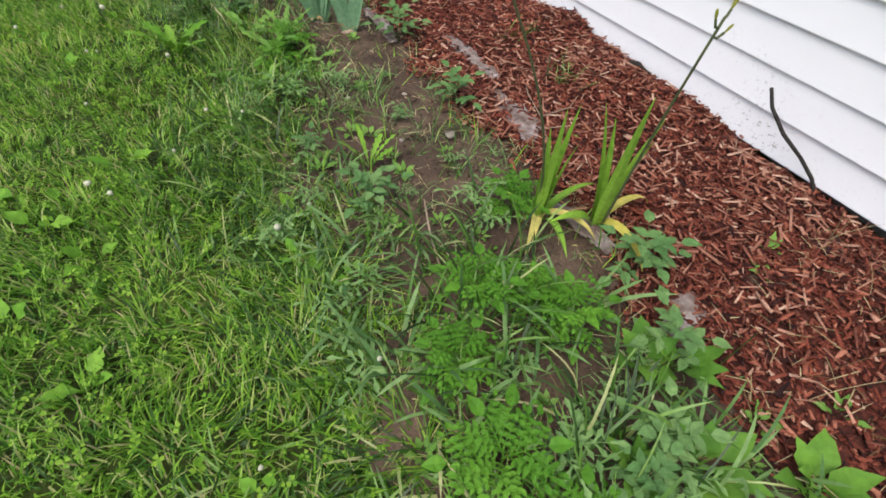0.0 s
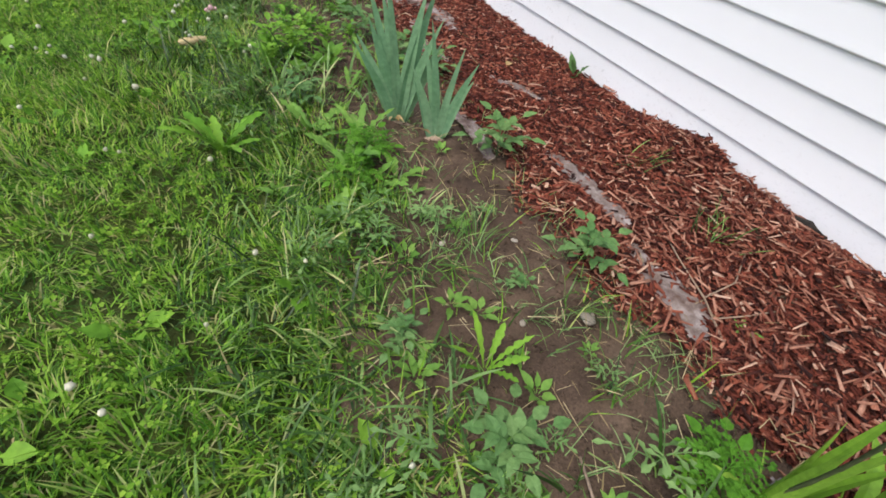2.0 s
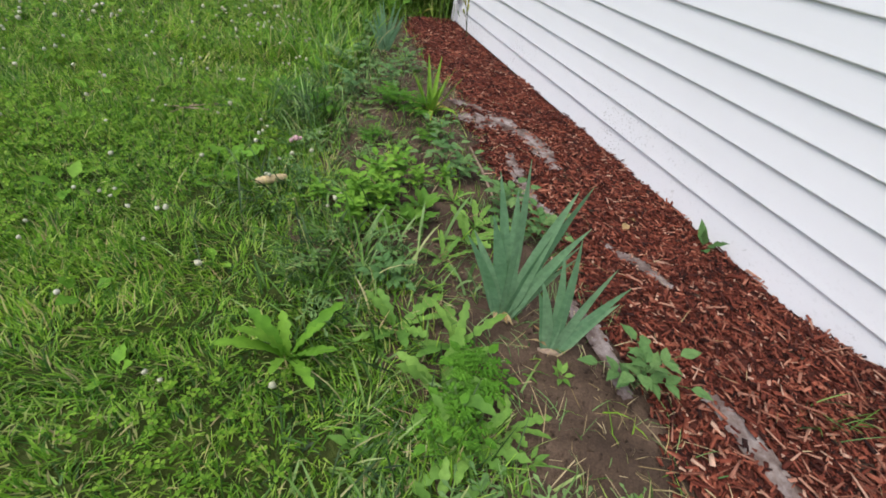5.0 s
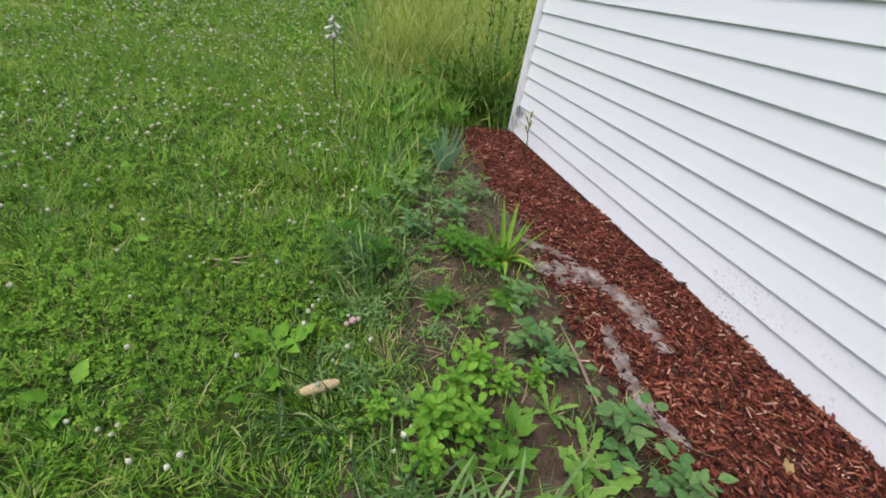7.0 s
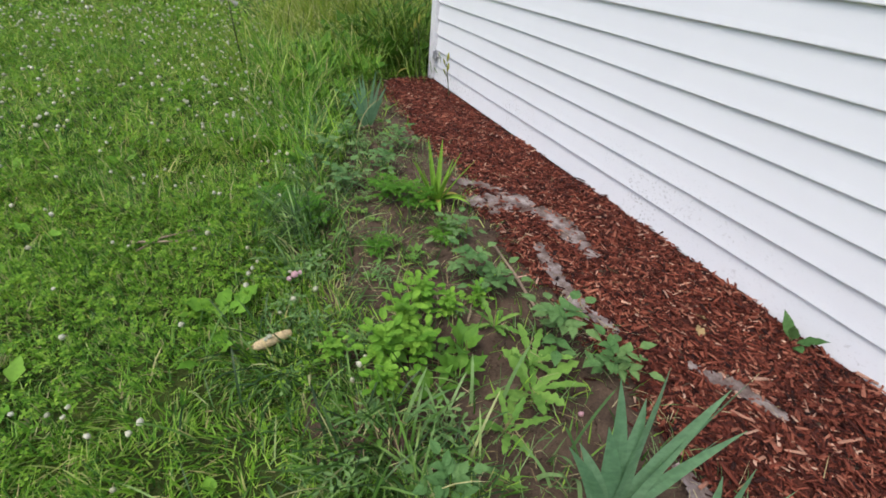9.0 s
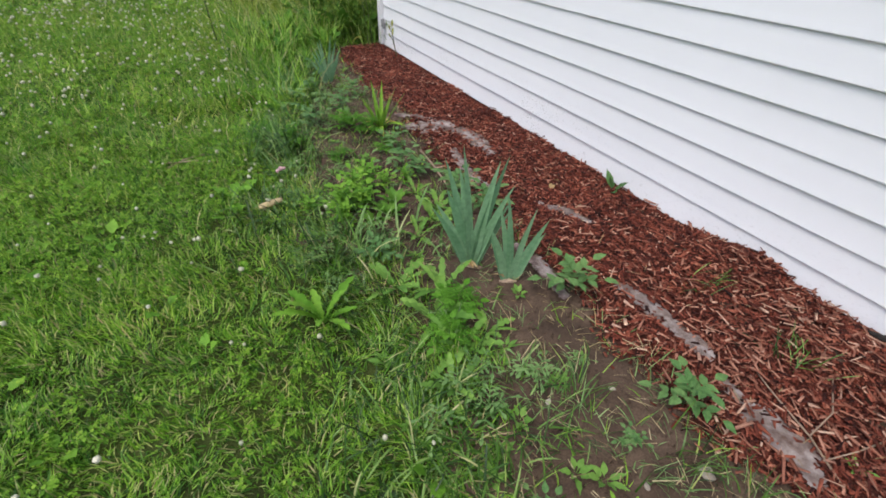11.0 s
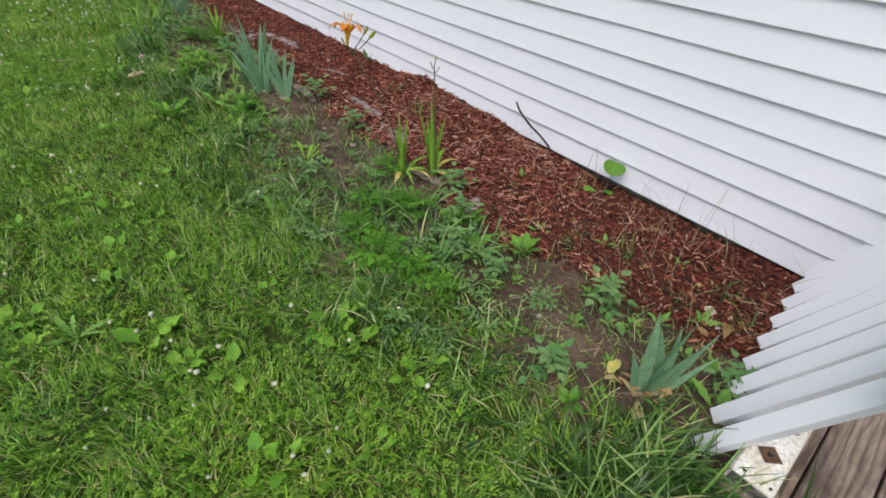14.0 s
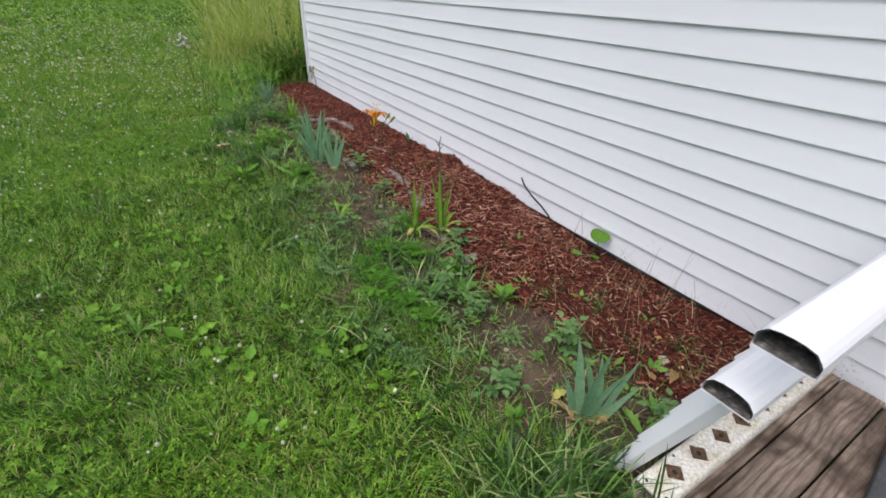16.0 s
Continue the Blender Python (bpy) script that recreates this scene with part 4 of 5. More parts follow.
for x, y, count, tall, spread in ((-1.46, -6.9, 230, 0.31, 0.09), (-1.27, -6.94, 110, 0.27, 0.06), (-1.22, -6.84, 50, 0.2, 0.05), (-1.52, -7.1, 90, 0.28, 0.08), (-1.6, -6.95, 200, 0.26, 0.12), (-1.57, -2.22, 170, 0.3, 0.10), (-1.52, -3.32, 120, 0.22, 0.1), (-1.576, -5.94, 130, 0.2, 0.1), (-1.65, -1.13, 120, 0.26, 0.1), (-1.8, -2.93, 80, 0.2, 0.09),
                                   (-1.35, -1.4, 170, 0.28, 0.12), (-1.25, -0.8, 260, 0.36, 0.14), (-1.3, -0.2, 300, 0.45, 0.16), (-1.0, -0.3, 140, 0.3, 0.12), (-1.45, -4.3, 90, 0.16, 0.12), (-1.2, -5.25, 60, 0.22, 0.1), (-1.3, -5.45, 70, 0.24, 0.1), (-1.15, -5.75, 70, 0.24, 0.1)):
    tuft(x, y, count, tall, "tuft of coarse long green grass at the lawn edge", spread, 0.007, COARSE if y < -1.6 else GRASS)
for x, y, count in ((-1.505, -5.03, 26), (-1.2, -5.48, 34), (-1.0, -5.465, 30), (-1.5, -5.34, 30), (-1.49, -5.19, 20), (-1.41, -5.52, 30), (-1.31, -5.15, 16), (-1.05, -5.9, 34), (-0.93, -6.0, 26), (-1.2, -5.95, 26),
                    (-1.38, -4.75, 20), (-1.5, -3.2, 30), (-1.3, -3.3, 22), (-1.15, -3.5, 18), (-1.66, -2.44, 36), (-1.5, -2.33, 36), (-1.6, -2.06, 40), (-1.45, -1.7, 40), (-1.35, -1.25, 60), (-1.25, -1.0, 60), (-1.2, -0.7, 60)):
    tuft(x, y, max(8, count * 2 // 5), 0.21, "flopped clump of wide blue-green grass blades", 0.05, 0.0105, QUACK)
x, y = -1.37 + rng.normal(0, 0.04, 24), -7.25 + rng.normal(0, 0.05, 24)
v, f = blades(x, y, ground_z(x, y), rng.uniform(0.3, 0.6, 24), rng.uniform(0.004, 0.010, 24), rng.uniform(0.02, 0.22, 24), rng.uniform(0.1, 0.7, 24), 7)
tagged(new("deck_grass", mesh_of("deck_grass", v, f, COARSE, True)), "long green grass standing beside the deck's edge", "grass", kind="stuff")
for x, y in ((-0.9, -4.74), (-0.37, -4.56), (-0.33, -4.17), (-1.2, -4.45), (-1.1, -4.3), (-1.02, -4.85), (-0.97, -4.62), (-1.05, -2.3), (-1.15, -2.55), (-1.0, -2.4), (-0.75, -6.5), (-0.6, -6.6), (-0.55, -6.85), (-0.9, -6.7), (-0.4, -6.7), (-0.48, -6.3), (-0.6, -6.1)):
    tuft(x, y, 26, 0.13, "small tuft of thin grass on the soil", 0.035, 0.004)

# ---- loose things: stick, twigs, cobs, stones, fabric ----
stick = thing("dark_stick", stands_at(-0.014, -5.50), "bent dark grey stick leaning on the white siding", "stick")
bm = bmesh.new()
tube(bm, [(0, 0, -0.02), (-0.018, 0.055, 0.06), (-0.03, 0.12, 0.105), (-0.05, 0.20, 0.15), (-0.075, 0.27, 0.215), (-0.09, 0.30, 0.27)], [0.006, 0.0062, 0.006, 0.0065, 0.006, 0.0055], 7)
part("shaft", bm, BARK, stick, "", True)


def twig(points, r, label):
    b = Vector((points[0][0], points[0][1], float(ground_z(*points[0][:2]))))
    root = thing("twig", Matrix.Translation(b), label, "twig", "twigs on the ground")
    bm = bmesh.new()
    tube(bm, [Vector((x, y, float(ground_z(x, y)) + 0.02 + h)) - b for x, y, h in points], [r * (1 - 0.5 * i / len(points)) for i in range(len(points))], 6)
    part("shaft", bm, TWIG, root, "", True)


twig(((-0.66, -4.86, 0.0), (-0.60, -4.74, 0.012), (-0.45, -4.73, 0.01), (-0.33, -4.66, 0.0)), 0.0035, "forked pale dry twig lying on mulch")
twig(((-0.60, -4.74, 0.012), (-0.56, -4.6, 0.014), (-0.5, -4.5, 0.0)), 0.003, "thin pale dry twig lying on mulch")
twig(((-0.42, -4.85, 0.0), (-0.52, -4.83, 0.01), (-0.64, -4.80, 0.008)), 0.003, "thin pale dry twig lying on mulch")
twig(((-1.28, -5.2, 0.0), (-1.25, -5.08, 0.01), (-1.2, -4.95, 0.0)), 0.004, "pale dry stalk lying on soil")
twig(((-1.12, -2.95, 0.0), (-1.05, -2.85, 0.01), (-0.98, -2.74, 0.0)), 0.004, "pale dry stalk lying on soil")
twig(((-0.80, -2.55, 0.0), (-0.83, -2.78, 0.015), (-0.86, -3.02, 0.0)), 0.007, "brown strip of old wooden edging along the mulch")
twig(((-2.18, -2.16, 0.01), (-2.1, -2.1, 0.02), (-1.98, -2.08, 0.02)), 0.005, "pale dry stalk lying in the grass")
twig(((-2.2, -2.1, 0.015), (-2.1, -2.13, 0.02), (-2.02, -2.15, 0.02)), 0.006, "pale dry stalk lying in the grass")

def fallen_leaf(x, y, turn, size, material, label):
    root = thing("fallen_leaf", stands_at(x, y, turn, size), label, "leaf", "fallen leaves")
    bm = bmesh.new()
    leaf(bm, (-0.04, 0, 0.022), 0, 12, 0.08, 0.036, "ovate", 34, 0.5, 8, rnd.uniform(-25, 25), 0.35)
    part("blade", bm, material, root, "", True)


for x, y, turn, size in ((-1.16, -6.77, 20, 1.0), (-1.03, -6.78, 110, 0.9), (-0.60, -6.80, 200, 1.1), (-0.66, -6.74, 70, 0.8), (-0.45, -6.62, 150, 0.7), (-1.12, -6.66, 300, 0.8), (-0.36, -3.27, 40, 0.9), (-0.3, -3.22, 130, 0.7), (-0.72, -6.3, 80, 0.7), (-0.5, -6.4, 10, 0.7)):
    fallen_leaf(x, y, turn, size, DRY, "curled tan dead leaf lying on the bed")
fallen_leaf(-1.07, -6.63, 5, 1.1, YELLOW, "yellow fallen leaf lying on dark soil")

cob = thing("corn_cob", pose(-1.745, -2.845, 0.02, 0, 0, 12), "short tan dried corn cob lying in the lawn", "corn cob")
bm = bmesh.new()
rows_ = [(-0.06, 0.006), (-0.05, 0.013), (-0.03, 0.016), (0.0, 0.017), (0.03, 0.016), (0.05, 0.013), (0.06, 0.008)]
tube(bm, [(a, 0.002 * math.sin(a * 40), 0) for a, _ in rows_], [r for _, r in rows_], 12)
part("core", bm, COB, cob, "", True)
bm = bmesh.new()
leaf(bm, (-0.05, 0, 0.0), 185, 10, 0.03, 0.016, "ovate", 20, 0.5, 6, 20, 0.3)
part("husk", bm, DRY, cob, "dry husk")


def stone(x, y, size, label):
    root = thing("stone", stands_at(x, y, rnd.uniform(0, 180)), label, "stone", "stones")
    bm = bmesh.new()
    bmesh.ops.create_icosphere(bm, subdivisions=2, radius=1)
    for q in bm.verts:
        k = 1 + 0.45 * noise.noise(q.co * 1.9 + Vector((x * 9, y * 9, 0)))
        q.co = Vector((q.co.x * size * k, q.co.y * size * 0.7 * k, q.co.z * size * 0.28 * k + size * 0.12))
    part("rock", bm, STONE, root, "", True)


for x, y, size in ((-0.95, -4.67, 0.028), (-0.53, -6.71, 0.034), (-0.58, -6.78, 0.026), (-0.62, -6.62, 0.02), (-1.2, -4.3, 0.012), (-1.05, -4.5, 0.013), (-1.12, -4.62, 0.011), (-0.98, -4.35, 0.012), (-1.08, -6.3, 0.014), (-1.0, -6.2, 0.012), (-1.15, -3.3, 0.012), (-0.42, -5.05, 0.016), (-0.35, -5.3, 0.015)):
    stone(x, y, size, "pale flat stone lying on the bed" if size > 0.02 else "small pale pebble lying on the soil")


FABRICS = []


def bare_cover(x, y, pts, widths):
    """Above 0 where a scrap of fabric lies bare: inside a ragged band along pts, of a half-width that changes along it."""
    best = np.full(np.shape(x), -1.0)
    for (a, wa), (b, wb) in zip(zip(pts, widths), zip(pts[1:], widths[1:])):
        dx, dy = b[0] - a[0], b[1] - a[1]
        t = np.clip(((x - a[0]) * dx + (y - a[1]) * dy) / (dx * dx + dy * dy), 0, 1)
        far = np.hypot(x - a[0] - t * dx, y - a[1] - t * dy)
        ragged = (wa + (wb - wa) * t) * (0.4 + 0.85 * field(x, y, 0.075, 33) + 0.4 * field(x, y, 0.02, 34))
        best = np.maximum(best, 1 - far / ragged)
    return best


def fabric(pts, widths, label):
    """A scrap of weed barrier that shows through thin mulch."""
    root = thing("fabric_scrap", pose(0, 0, 0), label, "landscape fabric", "fabric scraps")
    lo, hi = np.min(pts, 0) - max(widths) * 1.6, np.max(pts, 0) + max(widths) * 1.6
    vv, ff = grid_sheet(np.arange(lo[0], hi[0], 0.008), np.arange(lo[1], hi[1], 0.008), lambda x, y: ground_z(x, y) + 0.014 + 0.007 * field(x, y, 0.05, 35) + 0.004 * field(x, y, 0.016, 36))
    c = vv[ff].mean(1)
    sheet = new("sheet", mesh_of("sheet", vv, ff[bare_cover(c[:, 0], c[:, 1], pts, widths) > 0], FABRIC, True))
    sheet.parent = root
    FABRICS.append((pts, widths))


THROUGH_MULCH = "bleached grey landscape fabric showing through the mulch"
fabric(((-0.612, -4.03), (-0.59, -4.20), (-0.60, -4.40)), (0.035, 0.045, 0.03), THROUGH_MULCH)
fabric(((-0.64, -4.51), (-0.65, -4.57)), (0.025, 0.025), THROUGH_MULCH)
fabric(((-0.665, -4.64), (-0.665, -4.75), (-0.72, -4.82)), (0.05, 0.06, 0.03), THROUGH_MULCH)
fabric(((-0.84, -3.62), (-0.83, -3.78), (-0.855, -3.96)), (0.02, 0.032, 0.022), "frayed grey landscape fabric beside the iris")
fabric(((-0.52, -3.38), (-0.45, -3.49), (-0.41, -3.60)), (0.025, 0.04, 0.025), THROUGH_MULCH)
fabric(((-0.70, -1.94), (-0.60, -2.02), (-0.50, -2.09)), (0.03, 0.06, 0.03), THROUGH_MULCH)
fabric(((-0.74, -2.18), (-0.60, -2.22), (-0.48, -2.27), (-0.395, -2.40), (-0.40, -2.56), (-0.43, -2.76)), (0.04, 0.085, 0.085, 0.07, 0.06, 0.035), THROUGH_MULCH)
fabric(((-0.61, -2.64), (-0.65, -2.83), (-0.695, -3.0)), (0.03, 0.045, 0.045), THROUGH_MULCH)
fabric(((-0.684, -3.06), (-0.645, -3.15)), (0.035, 0.03), THROUGH_MULCH)
fabric(((-0.86, -5.63), (-0.81, -5.60), (-0.75, -5.58)), (0.03, 0.05, 0.025), "curled grey landscape fabric at the mulch edge")
fabric(((-0.86, -5.16), (-0.83, -5.26), (-0.82, -5.36)), (0.02, 0.035, 0.02), "curled grey landscape fabric at the mulch edge")

curl = thing("bark_curl", stands_at(-0.035, -4.66, 95), "curled dark bark flake lying against the wall", "bark")
bm = bmesh.new()
tube(bm, [(-0.06, 0, 0.02), (0.0, 0.008, 0.035), (0.065, 0, 0.02)], [0.006, 0.012, 0.005], 6)
part("flake", bm, BARK, curl)


# ---- what nobody could count: mulch chips, litter, lawn, clover, tall grass ----
def chips(n, x, y, z, lo, hi, fat=1.0):
    """Splintered wood chips: tapered slabs with a lean."""
    length = rng.uniform(lo, hi, n) * rng.uniform(0.5, 1.3, n)
    width = rng.uniform(0.003, 0.009, n) * fat
    thick = rng.uniform(0.0015, 0.004, n)
    yaw, tip, roll = rng.uniform(0, 2 * np.pi, n), rng.normal(0, 0.17, n), rng.normal(0, 0.3, n)
    c = np.array([(-1, -1, -1), (1, -1, -1), (1, 1, -1), (-1, 1, -1), (-1, -1, 1), (1, -1, 1), (1, 1, 1), (-1, 1, 1)], float)
    v = c[None] * np.stack((length, width, thick), 1)[:, None] * 0.5
    v[:, :, 1] *= np.where(v[:, :, 0] > 0, rng.uniform(0.3, 1.0, n)[:, None], 1.0)
    v += rng.normal(0, 0.0009, v.shape)
    ca, sa = np.cos(roll)[:, None], np.sin(roll)[:, None]
    v = np.stack((v[..., 0], v[..., 1] * ca - v[..., 2] * sa, v[..., 1] * sa + v[..., 2] * ca), -1)
    ca, sa = np.cos(tip)[:, None], np.sin(tip)[:, None]
    v = np.stack((v[..., 0] * ca - v[..., 2] * sa, v[..., 1], v[..., 0] * sa + v[..., 2] * ca), -1)
    ca, sa = np.cos(yaw)[:, None], np.sin(yaw)[:, None]
    v = np.stack((v[..., 0] * ca - v[..., 1] * sa, v[..., 0] * sa + v[..., 1] * ca, v[..., 2]), -1)
    v += np.stack((x, y, z), -1)[:, None]
    q = np.array([(4, 5, 6, 7), (0, 1, 5, 4), (1, 2, 6, 5), (2, 3, 7, 6), (3, 0, 4, 7)])
    return v.reshape(-1, 3), (q[None] + 8 * np.arange(n)[:, None, None]).reshape(-1, 4)


def off_fabric(x, y):
    """True where no scrap of fabric lies bare; a few chips stay on it, more towards its edge."""
    ok = np.ones(len(x), bool)
    for pts, widths in FABRICS:
        ok &= bare_cover(x, y, pts, widths) < 0.6 * rng.random(len(x)) ** 1.5
    return ok


chunks = []
for per, lo, hi, fat, lift in ((9500, 0.010, 0.036, 1.0, 0.026), (1300, 0.022, 0.055, 1.4, 0.034)):
    x, y = scatter(-1.0, -0.012, -7.02, 0.1, per)
    keep = (x > mulch_edge(y) + rng.normal(0, 0.035, len(x))) & (off_fabric(x, y) | (rng.random(len(x)) < 0.10)) & (rng.random(len(x)) < 1 - 0.5 * soft(-5.6, -6.1, y))
    x, y = x[keep], y[keep]
    chunks.append(chips(len(x), x, y, ground_z(x, y) + rng.uniform(0.010, lift, len(x)), lo, hi, fat))
v, f = gather(chunks)
tagged(new("mulch_chips", mesh_of("mulch_chips", v, f, MULCH)), "loose red-dyed wood mulch chips covering the bed", "mulch", kind="stuff")

x, y = scatter(-0.95, -0.012, -6.1, -3.6, 1500)
keep = (x > mulch_edge(y) + rng.normal(0, 0.03, len(x))) & off_fabric(x, y) & (rng.random(len(x)) < soft(-6.1, -5.4, y) * soft(-3.6, -4.6, y) * (0.4 + 0.8 * field(x, y, 0.3, 95)))
x, y = x[keep], y[keep]
v, f = chips(len(x), x, y, ground_z(x, y) + rng.uniform(0.024, 0.038, len(x)), 0.022, 0.07, 0.9)
tagged(new("faded_splinters", mesh_of("faded_splinters", v, f, FADED)), "faded tan-pink wood splinters lying on the red mulch", "mulch", kind="stuff")

x, y = scatter(-1.5, -0.6, -6.95, 0.2, 1500)
keep = (x > lawn_edge(y) - 0.1) & (x < mulch_edge(y) + 0.06)
x, y = x[keep], y[keep]
v, f = chips(len(x), x, y, ground_z(x, y) + rng.uniform(0.004, 0.012, len(x)), 0.004, 0.016)
tagged(new("soil_crumbs", mesh_of("soil_crumbs", v, f, SOIL)), "crumbs of dry brown soil on the bare strip", "soil", kind="stuff")

x, y = scatter(-1.6, -0.1, -7.0, 0.2, 420)
keep = (x > lawn_edge(y) - 0.15) & ((x < mulch_edge(y) + 0.05) | ((y < -5.6) & (rng.random(len(x)) < 0.6)) | (rng.random(len(x)) < 0.12))
x, y = x[keep], y[keep]
v, f = blades(x, y, ground_z(x, y) + 0.03, rng.uniform(0.015, 0.05, len(x)) * rng.uniform(0.6, 2.6, len(x)), rng.uniform(0.0012, 0.0036, len(x)), rng.uniform(1.2, 1.6, len(x)), rng.uniform(-0.1, 0.3, len(x)), 3)
tagged(new("dry_litter", mesh_of("dry_litter", v, f, LITTER)), "dry straw and stalks scattered on soil and mulch", "litter", kind="stuff")

# thin young grass and weeds coming up through the soil
x, y = scatter(-1.6, -0.6, -6.95, 0.1, 1300)
keep = (x > lawn_edge(y) - 0.1) & (x < mulch_edge(y) + 0.05) & (rng.random(len(x)) < soft(0.4, 0.75, field(x, y, 0.12, 91)))
x, y = x[keep], y[keep]
v, f = blades(x, y, ground_z(x, y), rng.uniform(0.03, 0.11, len(x)), rng.uniform(0.0018, 0.0045, len(x)), np.abs(rng.normal(0.8, 0.4, len(x))), rng.uniform(0.2, 1.3, len(x)), 4)
tagged(new("soil_grass", mesh_of("soil_grass", v, f, QUACK, True)), "thin pale young grass sprouting from the bare soil", "grass", kind="stuff")

# thin dead stalks standing by the wall
x, y = np.concatenate((rng.uniform(-0.3, -0.04, 26), rng.uniform(-0.75, -0.1, 60))), np.concatenate((rng.uniform(-6.95, -5.55, 26), rng.uniform(-6.95, -5.8, 60)))
v, f = blades(x, y, ground_z(x, y) + 0.01, rng.uniform(0.1, 0.34, len(x)), rng.uniform(0.0016, 0.0032, len(x)), rng.uniform(0.05, 0.6, len(x)), rng.uniform(0.1, 0.9, len(x)), 5)
tagged(new("dead_stalks", mesh_of("dead_stalks", v, f, LITTER)), "thin dry grass stalks standing along the white wall", "dry grass", kind="stuff")


def lawn_weight(x, y):
    """1 on the lawn, thinning out into the soil strip, 0 in the bed, under the deck and the house."""
    edge = lawn_edge(y)
    w = soft(0.16, -0.12, x - edge + 0.2 * (field(x, y, 0.14, 21) - 0.5))
    w = np.maximum(w, (0.06 + 0.08 * soft(-3.9, -3.3, y) + 0.1 * soft(-5.0, -5.4, y)) * (x < mulch_edge(y)) * field(x, y, 0.2, 22))
    w = np.where(y > 0.2, 1.0, w)
    w = np.where((x > 0.0) & (y < 0.12) & (y > LOW_WALL), 0, w)
    return np.where((x > -1.22) & (y < -7.02), 0, w)


def near_part(x, y):
    return soft(-4.0, -3.2, x) * soft(-0.5, -1.6, y) * soft(-8.3, -7.5, y)


def middle_part(x, y):
    return soft(-6.2, -4.8, x) * soft(4.0, 2.2, y) * soft(-9.0, -8.0, y)


def far_part(x, y):
    return soft(-12.0, -9.5, x) * soft(13.5, 10.0, y) * soft(-12.0, -9.0, y)


ZONES = (near_part, lambda x, y: middle_part(x, y) * (1 - near_part(x, y)), lambda x, y: far_part(x, y) * (1 - middle_part(x, y)), lambda x, y: 1 - far_part(x, y))
chunks = []
for zone, x0, x1, y0, y1, per, lo, hi, wide, seg in ((0, -4.0, -0.7, -8.3, -0.5, 15000, 0.03, 0.084, 0.0048, 2), (1, -6.2, 0.2, -9.0, 4.0, 3800, 0.045, 0.11, 0.0085, 2), (2, -12, 5, -12, 13.5, 560, 0.07, 0.15, 0.023, 2), (3, -26, 12, -24, 38, 70, 0.12, 0.22, 0.075, 2)):
    x, y = scatter(x0, x1, y0, y1, per)
    keep = rng.random(len(x)) < lawn_weight(x, y) * ZONES[zone](x, y) * (np.clip(0.45 + 0.9 * field(x, y, 0.06, 78), 0, 1) * (1 - 0.4 * soft(0.8, 0.15, lawn_edge(y) - x)) if zone == 0 else 1)
    x, y = x[keep], y[keep]
    n = len(x)
    tall = 0.6 + 0.75 * field(x, y, 0.35, 31) + 0.35 * soft(0.35, 0.0, lawn_edge(y) - x)
    lean = np.abs(rng.normal((0.62, 0.95, 1.1, 1.2)[zone], 0.42, n))
    chunks.append(blades(x, y, ground_z(x, y) - 0.004, rng.uniform(lo, hi, n) * tall, wide * rng.uniform(0.5, 1.25, n), lean, rng.uniform(0.1, 1.1, n), seg))
v, f = gather(chunks)
tagged(new("lawn_grass", mesh_of("lawn_grass", v, f, GRASS)), "short uneven green lawn grass with some dry blades", "grass", kind="stuff")


# pale seeding blades in the far lawn
chunks = []
for x0, x1, y0, y1, per, wide in ((-6.0, -1.6, -3.2, 5.0, 800, 0.006), (-12.0, -1.5, 5.0, 16.0, 200, 0.014)):
    x, y = scatter(x0, x1, y0, y1, per)
    keep = rng.random(len(x)) < soft(-3.2, 0.8, y) * (0.3 + 0.7 * field(x, y, 0.8, 93))
    x, y = x[keep], y[keep]
    n = len(x)
    chunks.append(blades(x, y, ground_z(x, y), rng.uniform(0.07, 0.15, n), wide * rng.uniform(0.6, 1.3, n), np.abs(rng.normal(0.7, 0.4, n)), rng.uniform(0.1, 1.0, n), 2))
v, f = gather(chunks)
tagged(new("pale_lawn_blades", mesh_of("pale_lawn_blades", v, f, HAY)), "pale yellow-green seeding blades standing in the lawn", "grass", kind="stuff")

n = 9000
y = rng.uniform(-7.3, 0.2, n)
x = lawn_edge(y) + rng.normal(-0.14, 0.13, n) + 0.12 * soft(-3.6, -3.0, y)
keep = (rng.random(n) < 0.25 + field(x, y, 0.25, 71)) & ~((x > -1.25) & (y < -7.0))
x, y = x[keep], y[keep]
n = len(x)
v, f = blades(x, y, ground_z(x, y), rng.uniform(0.05, 0.17, n), rng.uniform(0.0035, 0.008, n), np.abs(rng.normal(0.95, 0.4, n)), rng.uniform(0.3, 1.4, n), 4)
tagged(new("edge_grass", mesh_of("edge_grass", v, f, COARSE, True)), "long untidy grass blades hanging over the bed edge", "grass", kind="stuff")


def clover_patch(x, y):
    return soft(0.36, 0.6, field(x, y, 0.7, 41) * 0.6 + field(x, y, 0.25, 42) * 0.4) * soft(-1.5, -1.75, x) * (0.2 + 0.6 * soft(-4.8, -3.6, y) + 0.25 * soft(-5.6, -6.2, y))


